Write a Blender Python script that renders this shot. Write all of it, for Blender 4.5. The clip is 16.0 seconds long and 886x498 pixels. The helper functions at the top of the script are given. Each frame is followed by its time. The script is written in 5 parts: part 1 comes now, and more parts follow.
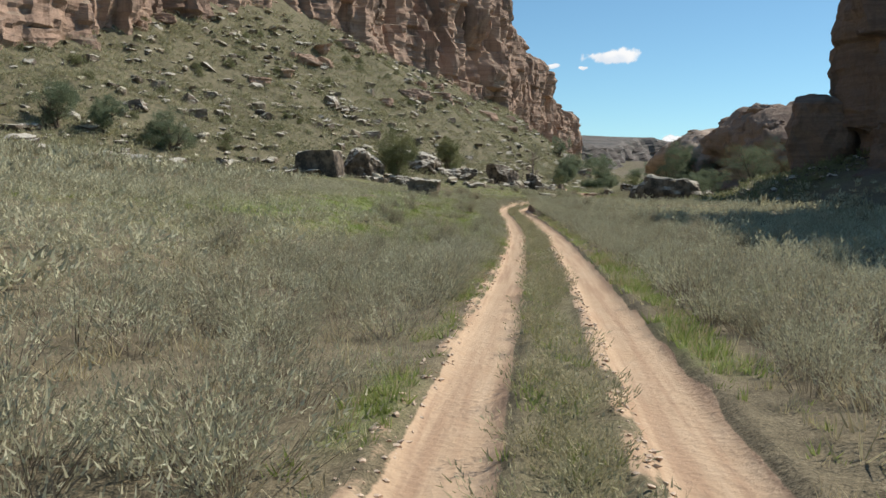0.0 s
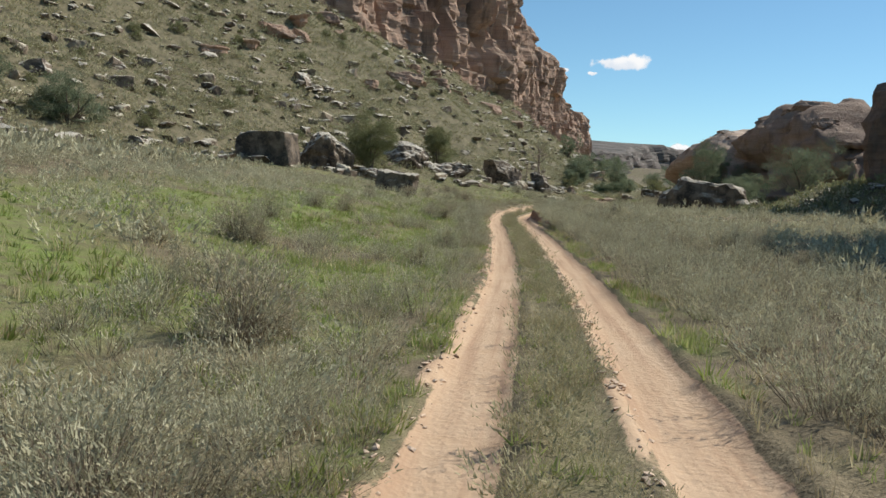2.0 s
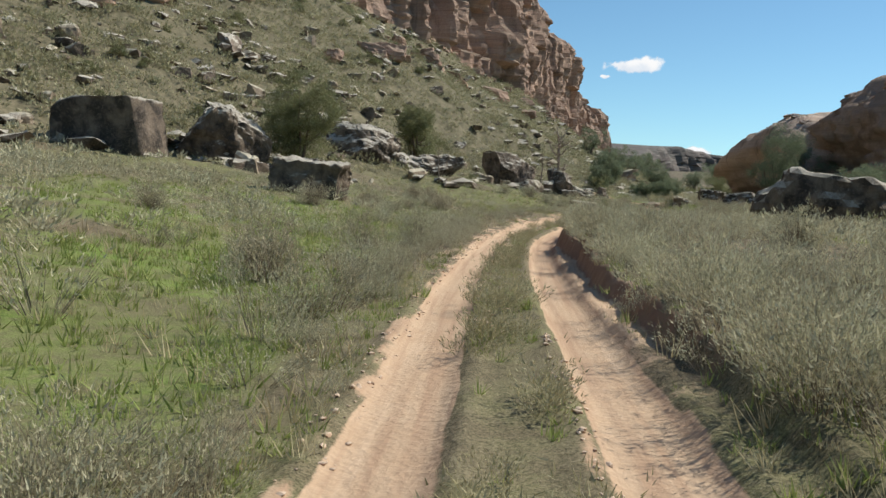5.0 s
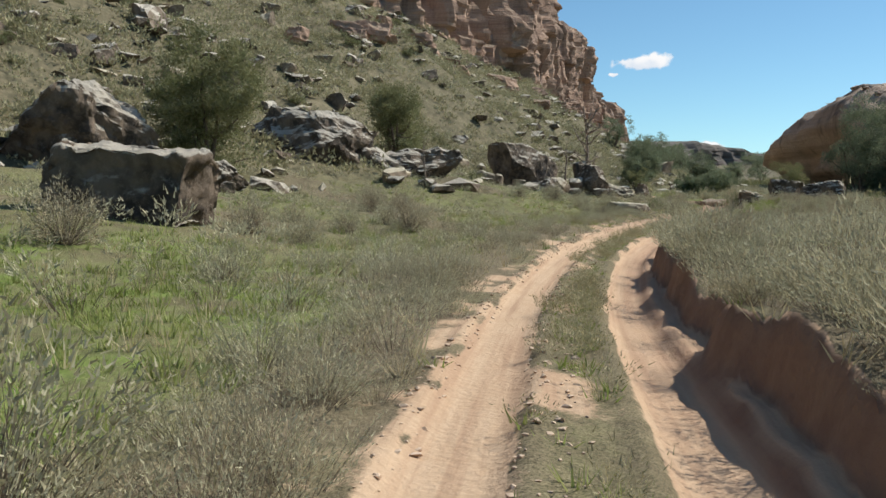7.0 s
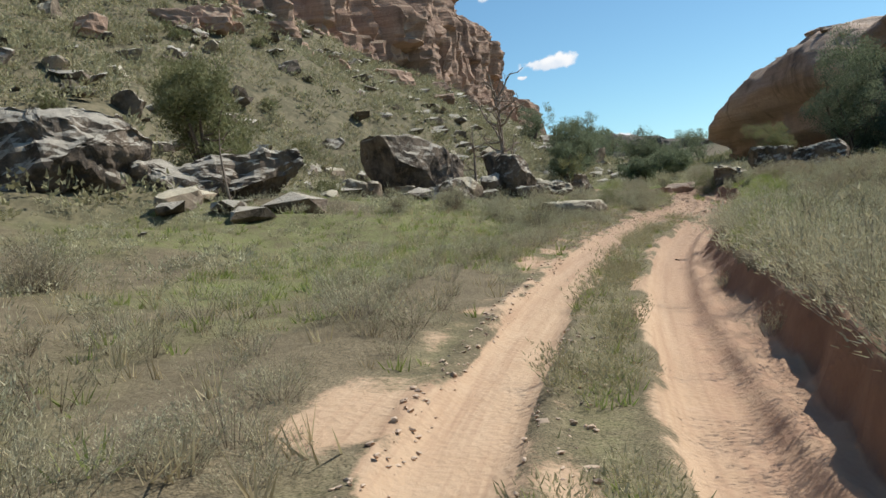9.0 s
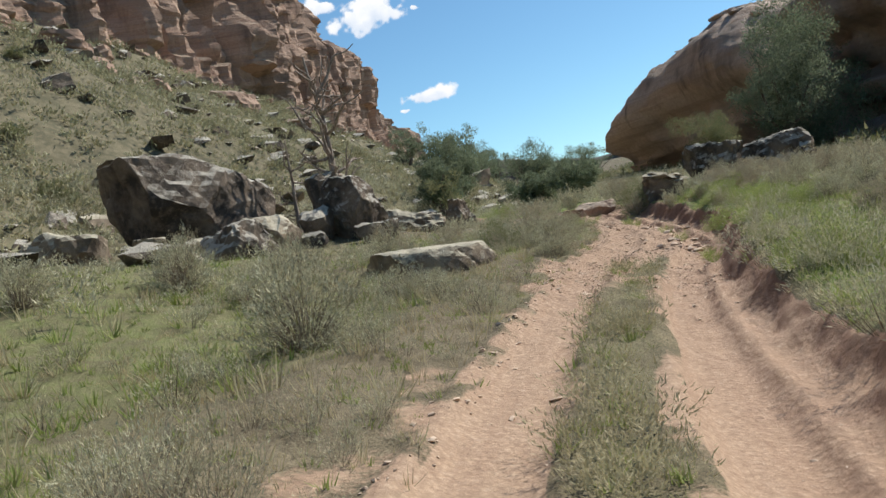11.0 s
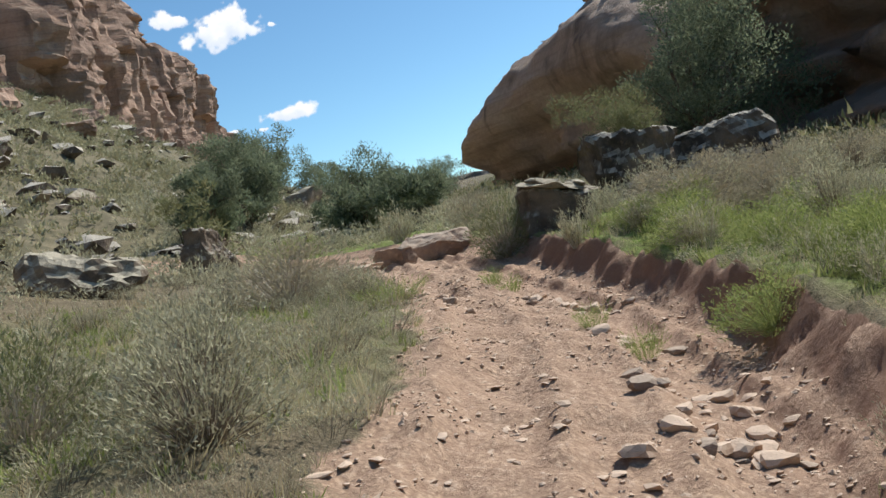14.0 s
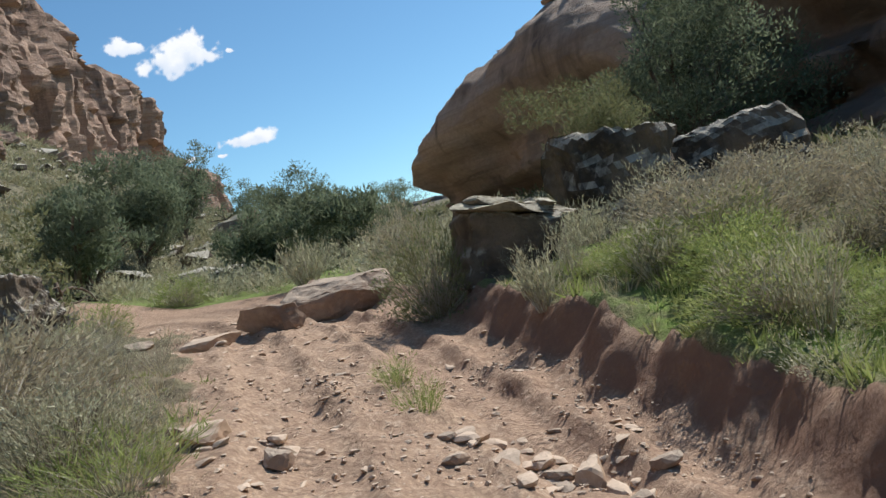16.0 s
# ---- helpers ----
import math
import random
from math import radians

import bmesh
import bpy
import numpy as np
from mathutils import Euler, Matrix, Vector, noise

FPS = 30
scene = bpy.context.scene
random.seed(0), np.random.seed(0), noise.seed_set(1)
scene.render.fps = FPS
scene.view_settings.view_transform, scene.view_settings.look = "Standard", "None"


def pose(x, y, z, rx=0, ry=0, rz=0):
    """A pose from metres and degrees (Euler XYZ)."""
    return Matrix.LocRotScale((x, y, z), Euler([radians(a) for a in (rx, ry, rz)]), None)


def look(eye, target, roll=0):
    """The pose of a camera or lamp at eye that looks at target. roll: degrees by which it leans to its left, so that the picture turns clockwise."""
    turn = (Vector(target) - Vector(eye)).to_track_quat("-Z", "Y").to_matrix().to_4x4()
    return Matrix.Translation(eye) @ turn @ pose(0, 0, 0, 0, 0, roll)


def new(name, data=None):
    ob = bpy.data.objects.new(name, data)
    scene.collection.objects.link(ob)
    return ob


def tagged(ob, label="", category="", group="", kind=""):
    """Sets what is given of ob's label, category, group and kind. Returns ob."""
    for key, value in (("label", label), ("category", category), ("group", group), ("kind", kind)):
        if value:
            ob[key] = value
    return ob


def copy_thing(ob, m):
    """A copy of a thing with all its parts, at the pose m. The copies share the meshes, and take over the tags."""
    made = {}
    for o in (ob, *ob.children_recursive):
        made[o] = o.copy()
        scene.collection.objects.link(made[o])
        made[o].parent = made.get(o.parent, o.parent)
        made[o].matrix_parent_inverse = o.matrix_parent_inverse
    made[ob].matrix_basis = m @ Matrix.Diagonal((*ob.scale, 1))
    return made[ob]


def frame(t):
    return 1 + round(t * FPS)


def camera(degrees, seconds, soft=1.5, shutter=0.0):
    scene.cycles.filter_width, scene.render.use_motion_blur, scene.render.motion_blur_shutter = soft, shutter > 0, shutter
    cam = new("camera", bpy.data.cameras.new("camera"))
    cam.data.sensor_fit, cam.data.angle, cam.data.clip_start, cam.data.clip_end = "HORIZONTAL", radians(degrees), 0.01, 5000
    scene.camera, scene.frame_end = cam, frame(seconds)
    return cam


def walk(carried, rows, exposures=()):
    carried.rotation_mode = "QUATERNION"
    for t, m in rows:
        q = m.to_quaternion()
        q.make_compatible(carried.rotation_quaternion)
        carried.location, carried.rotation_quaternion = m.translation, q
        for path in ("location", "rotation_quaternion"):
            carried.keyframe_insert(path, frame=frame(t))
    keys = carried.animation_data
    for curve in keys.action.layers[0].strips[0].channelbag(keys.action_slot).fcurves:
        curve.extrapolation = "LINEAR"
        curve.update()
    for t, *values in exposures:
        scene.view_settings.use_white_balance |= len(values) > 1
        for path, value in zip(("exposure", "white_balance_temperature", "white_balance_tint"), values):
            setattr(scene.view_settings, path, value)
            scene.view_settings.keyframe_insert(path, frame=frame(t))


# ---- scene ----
cam = camera(54.41, 16.0)
PATH = [
    (0.0, 0.000, -0.000, 1.500, 86.00, -2.00, -0.00),
    (0.5, 0.500, 5.062, 1.414, 86.01, -2.63, 0.06),
    (1.0, 1.028, 10.109, 1.358, 86.02, -3.22, 0.12),
    (1.5, 1.545, 15.414, 1.298, 86.07, -3.66, 0.27),
    (2.0, 2.109, 20.600, 1.242, 86.09, -3.92, 0.31),
    (2.5, 2.679, 25.813, 1.182, 86.15, -4.03, 0.34),
    (3.0, 3.233, 31.171, 1.121, 86.23, -4.17, 0.34),
    (3.5, 3.687, 36.244, 1.109, 86.24, -4.34, 0.65),
    (4.0, 4.101, 41.442, 1.107, 86.29, -4.34, 0.82),
    (6.5, 5.239, 65.425, 1.278, 86.77, -0.99, 1.78),
    (7.0, 5.525, 70.275, 1.269, 86.93, -0.50, 2.03),
    (7.5, 6.002, 75.253, 1.268, 87.38, 1.40, 1.80),
    (8.0, 6.624, 80.167, 1.261, 87.44, 3.25, 0.44),
    (10.5, 10.969, 101.184, 1.534, 88.86, 9.99, -7.74),
    (11.0, 12.003, 104.566, 1.575, 89.01, 10.57, -9.92),
    (11.5, 13.068, 107.702, 1.654, 88.61, 10.85, -12.37),
    (12.0, 14.147, 110.563, 1.704, 88.64, 10.93, -13.77),
    (12.5, 15.164, 113.045, 1.739, 88.82, 10.86, -14.96),
    (13.0, 16.127, 115.235, 1.765, 88.45, 11.00, -16.51),
    (13.5, 17.023, 117.233, 1.781, 88.22, 11.10, -18.04),
    (14.0, 17.873, 118.945, 1.808, 88.54, 11.27, -19.13),
    (14.5, 18.661, 120.448, 1.831, 89.00, 11.55, -20.10),
    (15.0, 19.373, 121.831, 1.856, 88.75, 11.67, -21.10),
    (15.5, 20.085, 123.131, 1.856, 88.67, 11.86, -21.83),
    (16.0, 20.726, 124.378, 1.898, 89.65, 12.05, -21.70),
]
walk(cam, [(t, pose(x, y, z, rx, ry, rz)) for t, x, y, z, rx, ry, rz in PATH], [(0.0, 0.06, 6500, 10), (8.0, 0.06, 6450, 10), (11.0, 0.14, 6330, 11), (14.0, 0.19, 6280, 12), (16.0, 0.1, 6180, 11)])
# ---- light ----
SUN_AZ, SUN_EL = 65.0, 46.5  # degrees to the right of +y, and above the horizon
world = bpy.data.worlds.new("sky")
scene.world = world
world.use_nodes = True
wn = world.node_tree.nodes
sky = wn.new("ShaderNodeTexSky")
sky.sky_type, sky.sun_disc = "NISHITA", False
sky.sun_elevation, sky.sun_rotation = radians(SUN_EL), radians(SUN_AZ)
sky.altitude, sky.air_density, sky.dust_density, sky.ozone_density = 1600, 1.0, 0.5, 1.0
wn["Background"].inputs["Strength"].default_value = 0.112
tint = wn.new("ShaderNodeMix")
tint.data_type, tint.blend_type = "RGBA", "MULTIPLY"
tint.inputs[0].default_value, tint.inputs[7].default_value = 1.0, (0.74, 1.0, 1.03, 1)
world.node_tree.links.new(sky.outputs[0], tint.inputs[6])
world.node_tree.links.new(tint.outputs[2], wn["Background"].inputs["Color"])
sun = new("sun", bpy.data.lights.new("sun", "SUN"))
sun.data.energy, sun.data.angle, sun.data.color = 5.0, radians(0.55), (1.0, 0.94, 0.835)
_s = Vector((math.sin(radians(SUN_AZ)) * math.cos(radians(SUN_EL)), math.cos(radians(SUN_AZ)) * math.cos(radians(SUN_EL)), math.sin(radians(SUN_EL))))
sun.matrix_basis = look(_s * 50, (0, 0, 0))
# ---- materials ----
class Mat:
    """A small builder for node materials."""

    def __init__(self, name, rough=0.9):
        self.m = bpy.data.materials.new(name)
        self.m.use_nodes = True
        self.t = self.m.node_tree
        self.b = self.t.nodes["Principled BSDF"]
        self.b.inputs["Roughness"].default_value = rough
        self.b.inputs["Specular IOR Level"].default_value = 0.2
        self.geo = self.t.nodes.new("ShaderNodeTexCoord")

    def node(self, kind, **inputs):
        n = self.t.nodes.new(kind)
        for k, v in inputs.items():
            self.plug(n, k.replace("_", " "), v)
        return n

    def plug(self, n, key, v):
        if isinstance(v, bpy.types.NodeSocket):
            self.t.links.new(v, n.inputs[key])
        else:
            n.inputs[key].default_value = v

    def place(self, scale=(1, 1, 1)):
        n = self.t.nodes.new("ShaderNodeMapping")
        self.t.links.new(self.geo.outputs["Object"], n.inputs["Vector"])
        n.inputs["Scale"].default_value = scale
        return n.outputs[0]

    def noise(self, scale, detail=4.0, rough=0.55, at=None, distort=0.0):
        n = self.node("ShaderNodeTexNoise", Scale=scale, Detail=detail, Roughness=rough, Distortion=distort)
        self.t.links.new(at if at is not None else self.geo.outputs["Object"], n.inputs["Vector"])
        return n.outputs["Fac"]

    def cells(self, scale, at=None):
        n = self.node("ShaderNodeTexVoronoi", Scale=scale)
        self.t.links.new(at if at is not None else self.geo.outputs["Object"], n.inputs["Vector"])
        return n.outputs["Distance"]

    def ramp(self, fac, stops):
        n = self.t.nodes.new("ShaderNodeValToRGB")
        e = n.color_ramp.elements
        while len(e) < len(stops):
            e.new(0.5)
        for el, (p, c) in zip(e, stops):
            el.position = p
            el.color = (*c, 1) if isinstance(c, tuple) else (c, c, c, 1)
        self.t.links.new(fac, n.inputs[0])
        return n.outputs[0]

    def mix(self, fac, a, b, mode="MIX"):
        n = self.t.nodes.new("ShaderNodeMix")
        n.data_type, n.blend_type = "RGBA", mode
        for key, v in ((0, fac), (6, a), (7, b)):
            if isinstance(v, bpy.types.NodeSocket):
                self.t.links.new(v, n.inputs[key])
            else:
                n.inputs[key].default_value = (*v, 1) if isinstance(v, tuple) else v
        return n.outputs[2]

    def math(self, op, a, b=0.0, clamp=False):
        n = self.t.nodes.new("ShaderNodeMath")
        n.operation, n.use_clamp = op, clamp
        for i, v in enumerate((a, b)):
            if isinstance(v, bpy.types.NodeSocket):
                self.t.links.new(v, n.inputs[i])
            else:
                n.inputs[i].default_value = v
        return n.outputs[0]

    def attr(self, name):
        n = self.t.nodes.new("ShaderNodeAttribute")
        n.attribute_name = name
        return n

    def island(self):
        return self.t.nodes.new("ShaderNodeNewGeometry").outputs["Random Per Island"]

    def normal_z(self):
        n = self.t.nodes.new("ShaderNodeSeparateXYZ")
        self.t.links.new(self.t.nodes.new("ShaderNodeNewGeometry").outputs["Normal"], n.inputs[0])
        return n.outputs["Z"]

    def finish(self, colour, bump=None, strength=0.5, distance=0.05, translucent=0.0):
        self.plug(self.b, "Base Color", colour if isinstance(colour, bpy.types.NodeSocket) else (*colour, 1))
        if bump is not None:
            n = self.node("ShaderNodeBump", Strength=strength, Distance=distance, Height=bump)
            self.t.links.new(n.outputs[0], self.b.inputs["Normal"])
        if translucent:
            tr = self.t.nodes.new("ShaderNodeBsdfTranslucent")
            self.plug(tr, "Color", colour if isinstance(colour, bpy.types.NodeSocket) else (*colour, 1))
            mx = self.t.nodes.new("ShaderNodeMixShader")
            mx.inputs[0].default_value = translucent
            self.t.links.new(self.b.outputs[0], mx.inputs[1])
            self.t.links.new(tr.outputs[0], mx.inputs[2])
            self.t.links.new(mx.outputs[0], self.t.nodes["Material Output"].inputs["Surface"])
        return self.m


def make_ground():
    m = Mat("ground_soil", 0.95)
    mask = m.attr("cover")
    sep = m.t.nodes.new("ShaderNodeSeparateColor")
    m.t.links.new(mask.outputs["Color"], sep.inputs[0])
    dirt, slope, green = sep.outputs[0], sep.outputs[1], sep.outputs[2]
    big, mid, fine = m.noise(0.25, 4), m.noise(2.2, 6, 0.65), m.noise(24, 5, 0.7)
    pebble = m.cells(14)
    sand = m.mix(m.ramp(mid, [(0.3, 0.0), (0.75, 1.0)]), (0.49, 0.345, 0.225), (0.57, 0.425, 0.295))
    sand = m.mix(m.ramp(fine, [(0.35, 0.0), (0.7, 0.5)]), sand, (0.44, 0.31, 0.21))
    sand = m.mix(m.ramp(big, [(0.5, 0.0), (0.72, 0.35)]), sand, (0.46, 0.31, 0.205))
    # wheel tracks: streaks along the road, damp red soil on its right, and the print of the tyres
    way = m.attr("way").outputs["Vector"]
    run = m.t.nodes.new("ShaderNodeMapping")
    m.t.links.new(way, run.inputs["Vector"])
    run.inputs["Scale"].default_value = (0.22, 7.0, 1.0)
    streak = m.noise(1.0, 4, 0.6, run.outputs[0])
    part_ = m.t.nodes.new("ShaderNodeSeparateXYZ")
    m.t.links.new(way, part_.inputs[0])
    s_, w_ = part_.outputs[0], part_.outputs[1]
    sand = m.mix(m.ramp(streak, [(0.48, 0.0), (0.64, 0.8)]), sand, (0.40, 0.265, 0.175))
    sand = m.mix(m.ramp(streak, [(0.28, 0.6), (0.42, 0.0)]), sand, (0.61, 0.46, 0.325))
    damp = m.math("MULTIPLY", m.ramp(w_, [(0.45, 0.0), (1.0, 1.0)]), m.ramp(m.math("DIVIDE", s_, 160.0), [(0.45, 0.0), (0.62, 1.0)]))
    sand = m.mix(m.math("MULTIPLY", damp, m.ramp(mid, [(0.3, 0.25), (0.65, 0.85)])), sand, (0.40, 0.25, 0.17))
    wash = m.ramp(m.math("DIVIDE", s_, 160.0), [(0.68, 0.0), (0.80, 1.0)])
    sand = m.mix(m.math("MULTIPLY", wash, 0.6), sand, (0.45, 0.315, 0.22))
    grit = m.cells(26)
    sand = m.mix(m.math("MULTIPLY", wash, m.ramp(grit, [(0.34, 0.0), (0.52, 0.6)])), sand, (0.28, 0.185, 0.13))
    sand = m.mix(m.math("MULTIPLY", wash, m.ramp(m.noise(7, 5, 0.7), [(0.52, 0.0), (0.64, 0.45)])), sand, (0.34, 0.23, 0.16))
    crust = m.noise(13, 7, 0.75)
    sand = m.mix(m.math("MULTIPLY", wash, m.ramp(crust, [(0.36, 0.75), (0.5, 0.0)])), sand, (0.25, 0.165, 0.115))
    sand = m.mix(m.math("MULTIPLY", wash, m.ramp(crust, [(0.54, 0.0), (0.68, 0.7)])), sand, (0.62, 0.48, 0.36))
    # steep bank face: red cut soil, darkened further to put its shade in
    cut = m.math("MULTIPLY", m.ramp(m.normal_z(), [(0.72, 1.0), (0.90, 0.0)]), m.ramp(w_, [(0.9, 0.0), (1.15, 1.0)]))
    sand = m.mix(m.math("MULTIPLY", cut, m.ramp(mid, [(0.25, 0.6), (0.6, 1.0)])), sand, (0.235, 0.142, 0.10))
    bars = m.math("SINE", m.math("ADD", m.math("MULTIPLY", s_, 95.0), m.math("MULTIPLY", m.math("SINE", m.math("MULTIPLY", w_, 40.0)), 1.6)))
    tyre = m.math("SUBTRACT", m.math("ABSOLUTE", w_), 0.80)
    tyre = m.ramp(m.math("ABSOLUTE", m.math("ADD", tyre, m.math("MULTIPLY", m.math("SUBTRACT", m.noise(0.35, 2), 0.5), 0.5))), [(0.12, 1.0), (0.17, 0.0)])
    tread = m.math("MULTIPLY", m.math("MULTIPLY", bars, tyre), m.ramp(m.noise(0.5, 3), [(0.5, 0.0), (0.6, 1.0)]))
    straw = m.mix(m.ramp(mid, [(0.35, 0.0), (0.65, 1.0)]), (0.185, 0.15, 0.095), (0.31, 0.255, 0.165))
    straw = m.mix(m.ramp(fine, [(0.35, 0.0), (0.7, 0.7)]), straw, (0.075, 0.065, 0.038))
    grass = m.mix(m.ramp(fine, [(0.3, 0.0), (0.7, 1.0)]), (0.12, 0.21, 0.03), (0.22, 0.33, 0.06))
    grass = m.mix(m.ramp(m.noise(5.5, 4, 0.65), [(0.46, 0.0), (0.66, 0.7)]), grass, (0.20, 0.18, 0.095))
    tiny = m.noise(55, 4, 0.75)
    grass = m.mix(m.ramp(tiny, [(0.42, 0.45), (0.52, 0.0)]), grass, (0.07, 0.085, 0.03))
    grass = m.mix(m.ramp(tiny, [(0.55, 0.0), (0.66, 0.7)]), grass, (0.38, 0.35, 0.18))
    straw = m.mix(m.ramp(tiny, [(0.42, 0.75), (0.5, 0.0)]), straw, (0.05, 0.042, 0.028))
    straw = m.mix(m.ramp(tiny, [(0.56, 0.0), (0.68, 0.7)]), straw, (0.33, 0.29, 0.20))
    base = m.mix(m.math("MULTIPLY", green, m.ramp(mid, [(0.3, 0.2), (0.6, 1.0)])), straw, grass)
    scree = m.mix(m.ramp(mid, [(0.4, 0.0), (0.6, 1.0)]), (0.145, 0.13, 0.08), (0.23, 0.195, 0.125))
    scree = m.mix(m.ramp(fine, [(0.45, 0.0), (0.65, 0.7)]), scree, (0.115, 0.11, 0.065))
    scree = m.mix(m.ramp(m.noise(1.3, 4, 0.6), [(0.5, 0.0), (0.6, 0.75)]), scree, (0.105, 0.10, 0.062))
    base = m.mix(slope, base, scree)
    edge = m.math("ADD", dirt, m.math("MULTIPLY", m.math("SUBTRACT", mid, 0.5), 0.7))
    edge = m.math("ADD", edge, m.math("MULTIPLY", m.math("SUBTRACT", fine, 0.5), 0.5))
    base = m.mix(m.ramp(edge, [(0.42, 0.0), (0.58, 1.0)]), base, sand)
    hgt = m.math("ADD", m.math("MULTIPLY", fine, 0.4), m.math("ADD", mid, m.math("MULTIPLY", pebble, 0.35)))
    hgt = m.math("ADD", hgt, m.math("MULTIPLY", m.math("MULTIPLY", m.math("MULTIPLY", tread, dirt), m.math("ADD", m.math("MULTIPLY", wash, 0.9), 0.06)), 0.2))
    hgt = m.math("ADD", hgt, m.math("MULTIPLY", m.noise(70, 3, 0.7), 0.15))
    hgt = m.math("ADD", hgt, m.math("MULTIPLY", m.math("MULTIPLY", crust, wash), 1.1))
    return m.finish(base, hgt, 0.75, 0.034)


def make_sandstone(name, a, b, dark, top=(0.36, 0.30, 0.235), streak=0.6, bed=1.0):
    """Bedded sandstone: warm face, dark varnish that runs down it, upper sides coloured by top."""
    m = Mat(name, 0.9)
    layers = m.noise(1.0, 5, 0.6, m.place((0.05 * bed, 0.05 * bed, 0.8 * bed)))
    run = m.noise(1.0, 5, 0.6, m.place((0.5, 0.5, 0.035)))
    blot, fine = m.noise(0.22, 5, 0.6), m.noise(3.5, 6, 0.7)
    c = m.mix(m.ramp(layers, [(0.35, 0.0), (0.65, 1.0)]), a, b)
    c = m.mix(m.ramp(fine, [(0.4, 0.0), (0.75, 0.6)]), c, tuple(v * 0.62 for v in a))
    v = m.math("MULTIPLY", m.ramp(run, [(0.5, 0.0), (0.66, 1.0)]), m.ramp(blot, [(0.4, 0.0), (0.6, 1.0)]))
    c = m.mix(m.math("MULTIPLY", v, streak), c, dark)
    c = m.mix(m.math("MULTIPLY", m.ramp(m.normal_z(), [(0.55, 0.0), (0.85, 1.0)]), 0.75), c, top)
    thin = m.noise(1.0, 4, 0.65, m.place((0.12 * bed, 0.12 * bed, 2.6 * bed)), 0.6)
    c = m.mix(m.ramp(thin, [(0.5, 0.0), (0.62, 0.45)]), c, tuple(v * 0.6 for v in a))
    c = m.mix(m.ramp(m.noise(0.09, 4, 0.6), [(0.5, 0.0), (0.62, 0.5)]), c, dark)
    hgt = m.math("ADD", m.math("MULTIPLY", m.math("ADD", layers, thin), 0.8), m.math("ADD", fine, m.math("MULTIPLY", m.noise(0.9, 4), 0.8)))
    return m.finish(c, hgt, 0.8, 0.25)


def make_boulder(name, a, dark, top, size=1.0, relief=0.14):
    """Fallen rock: brown varnish with lichen, upward sides paler for weathering and for sunlight on them."""
    m = Mat(name, 0.88)
    blot, fine, grit = m.noise(0.9 / size, 5, 0.6), m.noise(6, 6, 0.7), m.noise(40, 3, 0.7)
    run = m.noise(1.0, 4, 0.6, m.place((2.2, 2.2, 0.3)))
    c = m.mix(m.ramp(blot, [(0.42, 0.0), (0.6, 1.0)]), a, dark)
    c = m.mix(m.ramp(run, [(0.5, 0.0), (0.7, 0.6)]), c, dark)
    c = m.mix(m.ramp(fine, [(0.5, 0.0), (0.72, 0.5)]), c, tuple(min(1, v * 1.5) for v in a))
    # pale by upward slope: weathered crust, plus sunlit tops put into the colour
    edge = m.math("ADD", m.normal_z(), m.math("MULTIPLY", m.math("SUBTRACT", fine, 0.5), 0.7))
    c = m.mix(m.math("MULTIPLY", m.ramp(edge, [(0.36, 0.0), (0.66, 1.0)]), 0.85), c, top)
    c = m.mix(m.ramp(grit, [(0.55, 0.0), (0.75, 0.35)]), c, (0.06, 0.05, 0.04))
    return m.finish(c, m.math("ADD", fine, m.math("MULTIPLY", grit, 0.25)), 0.9, relief)


def make_leaf(name, a, b, c, trans=0.25):
    m = Mat(name, 0.75)
    r = m.island()
    col = m.ramp(r, [(0.0, a), (0.5, b), (1.0, c)])
    tuft = m.noise(1.15, 2)
    col = m.mix(m.ramp(tuft, [(0.42, 0.0), (0.6, 0.6)]), col, tuple(v * k for v, k in zip(a, (0.86, 0.72, 0.70))))
    patch = m.noise(0.18, 3)
    col = m.mix(m.ramp(patch, [(0.4, 0.0), (0.65, 0.45)]), col, c)
    return m.finish(col, None, translucent=trans)


def make_bark(name, a, b):
    m = Mat(name, 0.9)
    g = m.noise(1.0, 5, 0.6, m.place((14, 14, 1.2)))
    return m.finish(m.mix(m.ramp(g, [(0.35, 0.0), (0.65, 1.0)]), a, b), g, 0.8, 0.02)


M_GROUND = make_ground()
M_CLIFF = make_sandstone("red_sandstone", (0.385, 0.25, 0.18), (0.47, 0.33, 0.245), (0.12, 0.083, 0.065), (0.30, 0.25, 0.19), 1.0)
# dome rock lightened: its base colour also carries a veil of haze
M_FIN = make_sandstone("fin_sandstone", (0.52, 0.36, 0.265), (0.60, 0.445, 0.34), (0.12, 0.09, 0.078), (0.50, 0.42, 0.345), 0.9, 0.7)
# butte: upper sides darkened as shade, faces lightened in place of haze
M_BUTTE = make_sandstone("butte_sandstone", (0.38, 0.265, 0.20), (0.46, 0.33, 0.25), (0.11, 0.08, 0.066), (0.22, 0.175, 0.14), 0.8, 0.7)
# darker copy of the sandstone: the wall's shade is put into its colour
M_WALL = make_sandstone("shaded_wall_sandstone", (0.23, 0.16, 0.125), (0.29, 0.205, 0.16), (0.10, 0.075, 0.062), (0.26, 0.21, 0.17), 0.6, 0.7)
# far mesa's shade and distance haze are put into this dark colour
M_FAR = make_sandstone("shaded_far_rock", (0.12, 0.10, 0.09), (0.155, 0.13, 0.115), (0.075, 0.08, 0.072), (0.19, 0.17, 0.15), 0.4, 0.3)
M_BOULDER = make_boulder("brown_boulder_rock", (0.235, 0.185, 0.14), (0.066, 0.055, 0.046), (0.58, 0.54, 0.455))
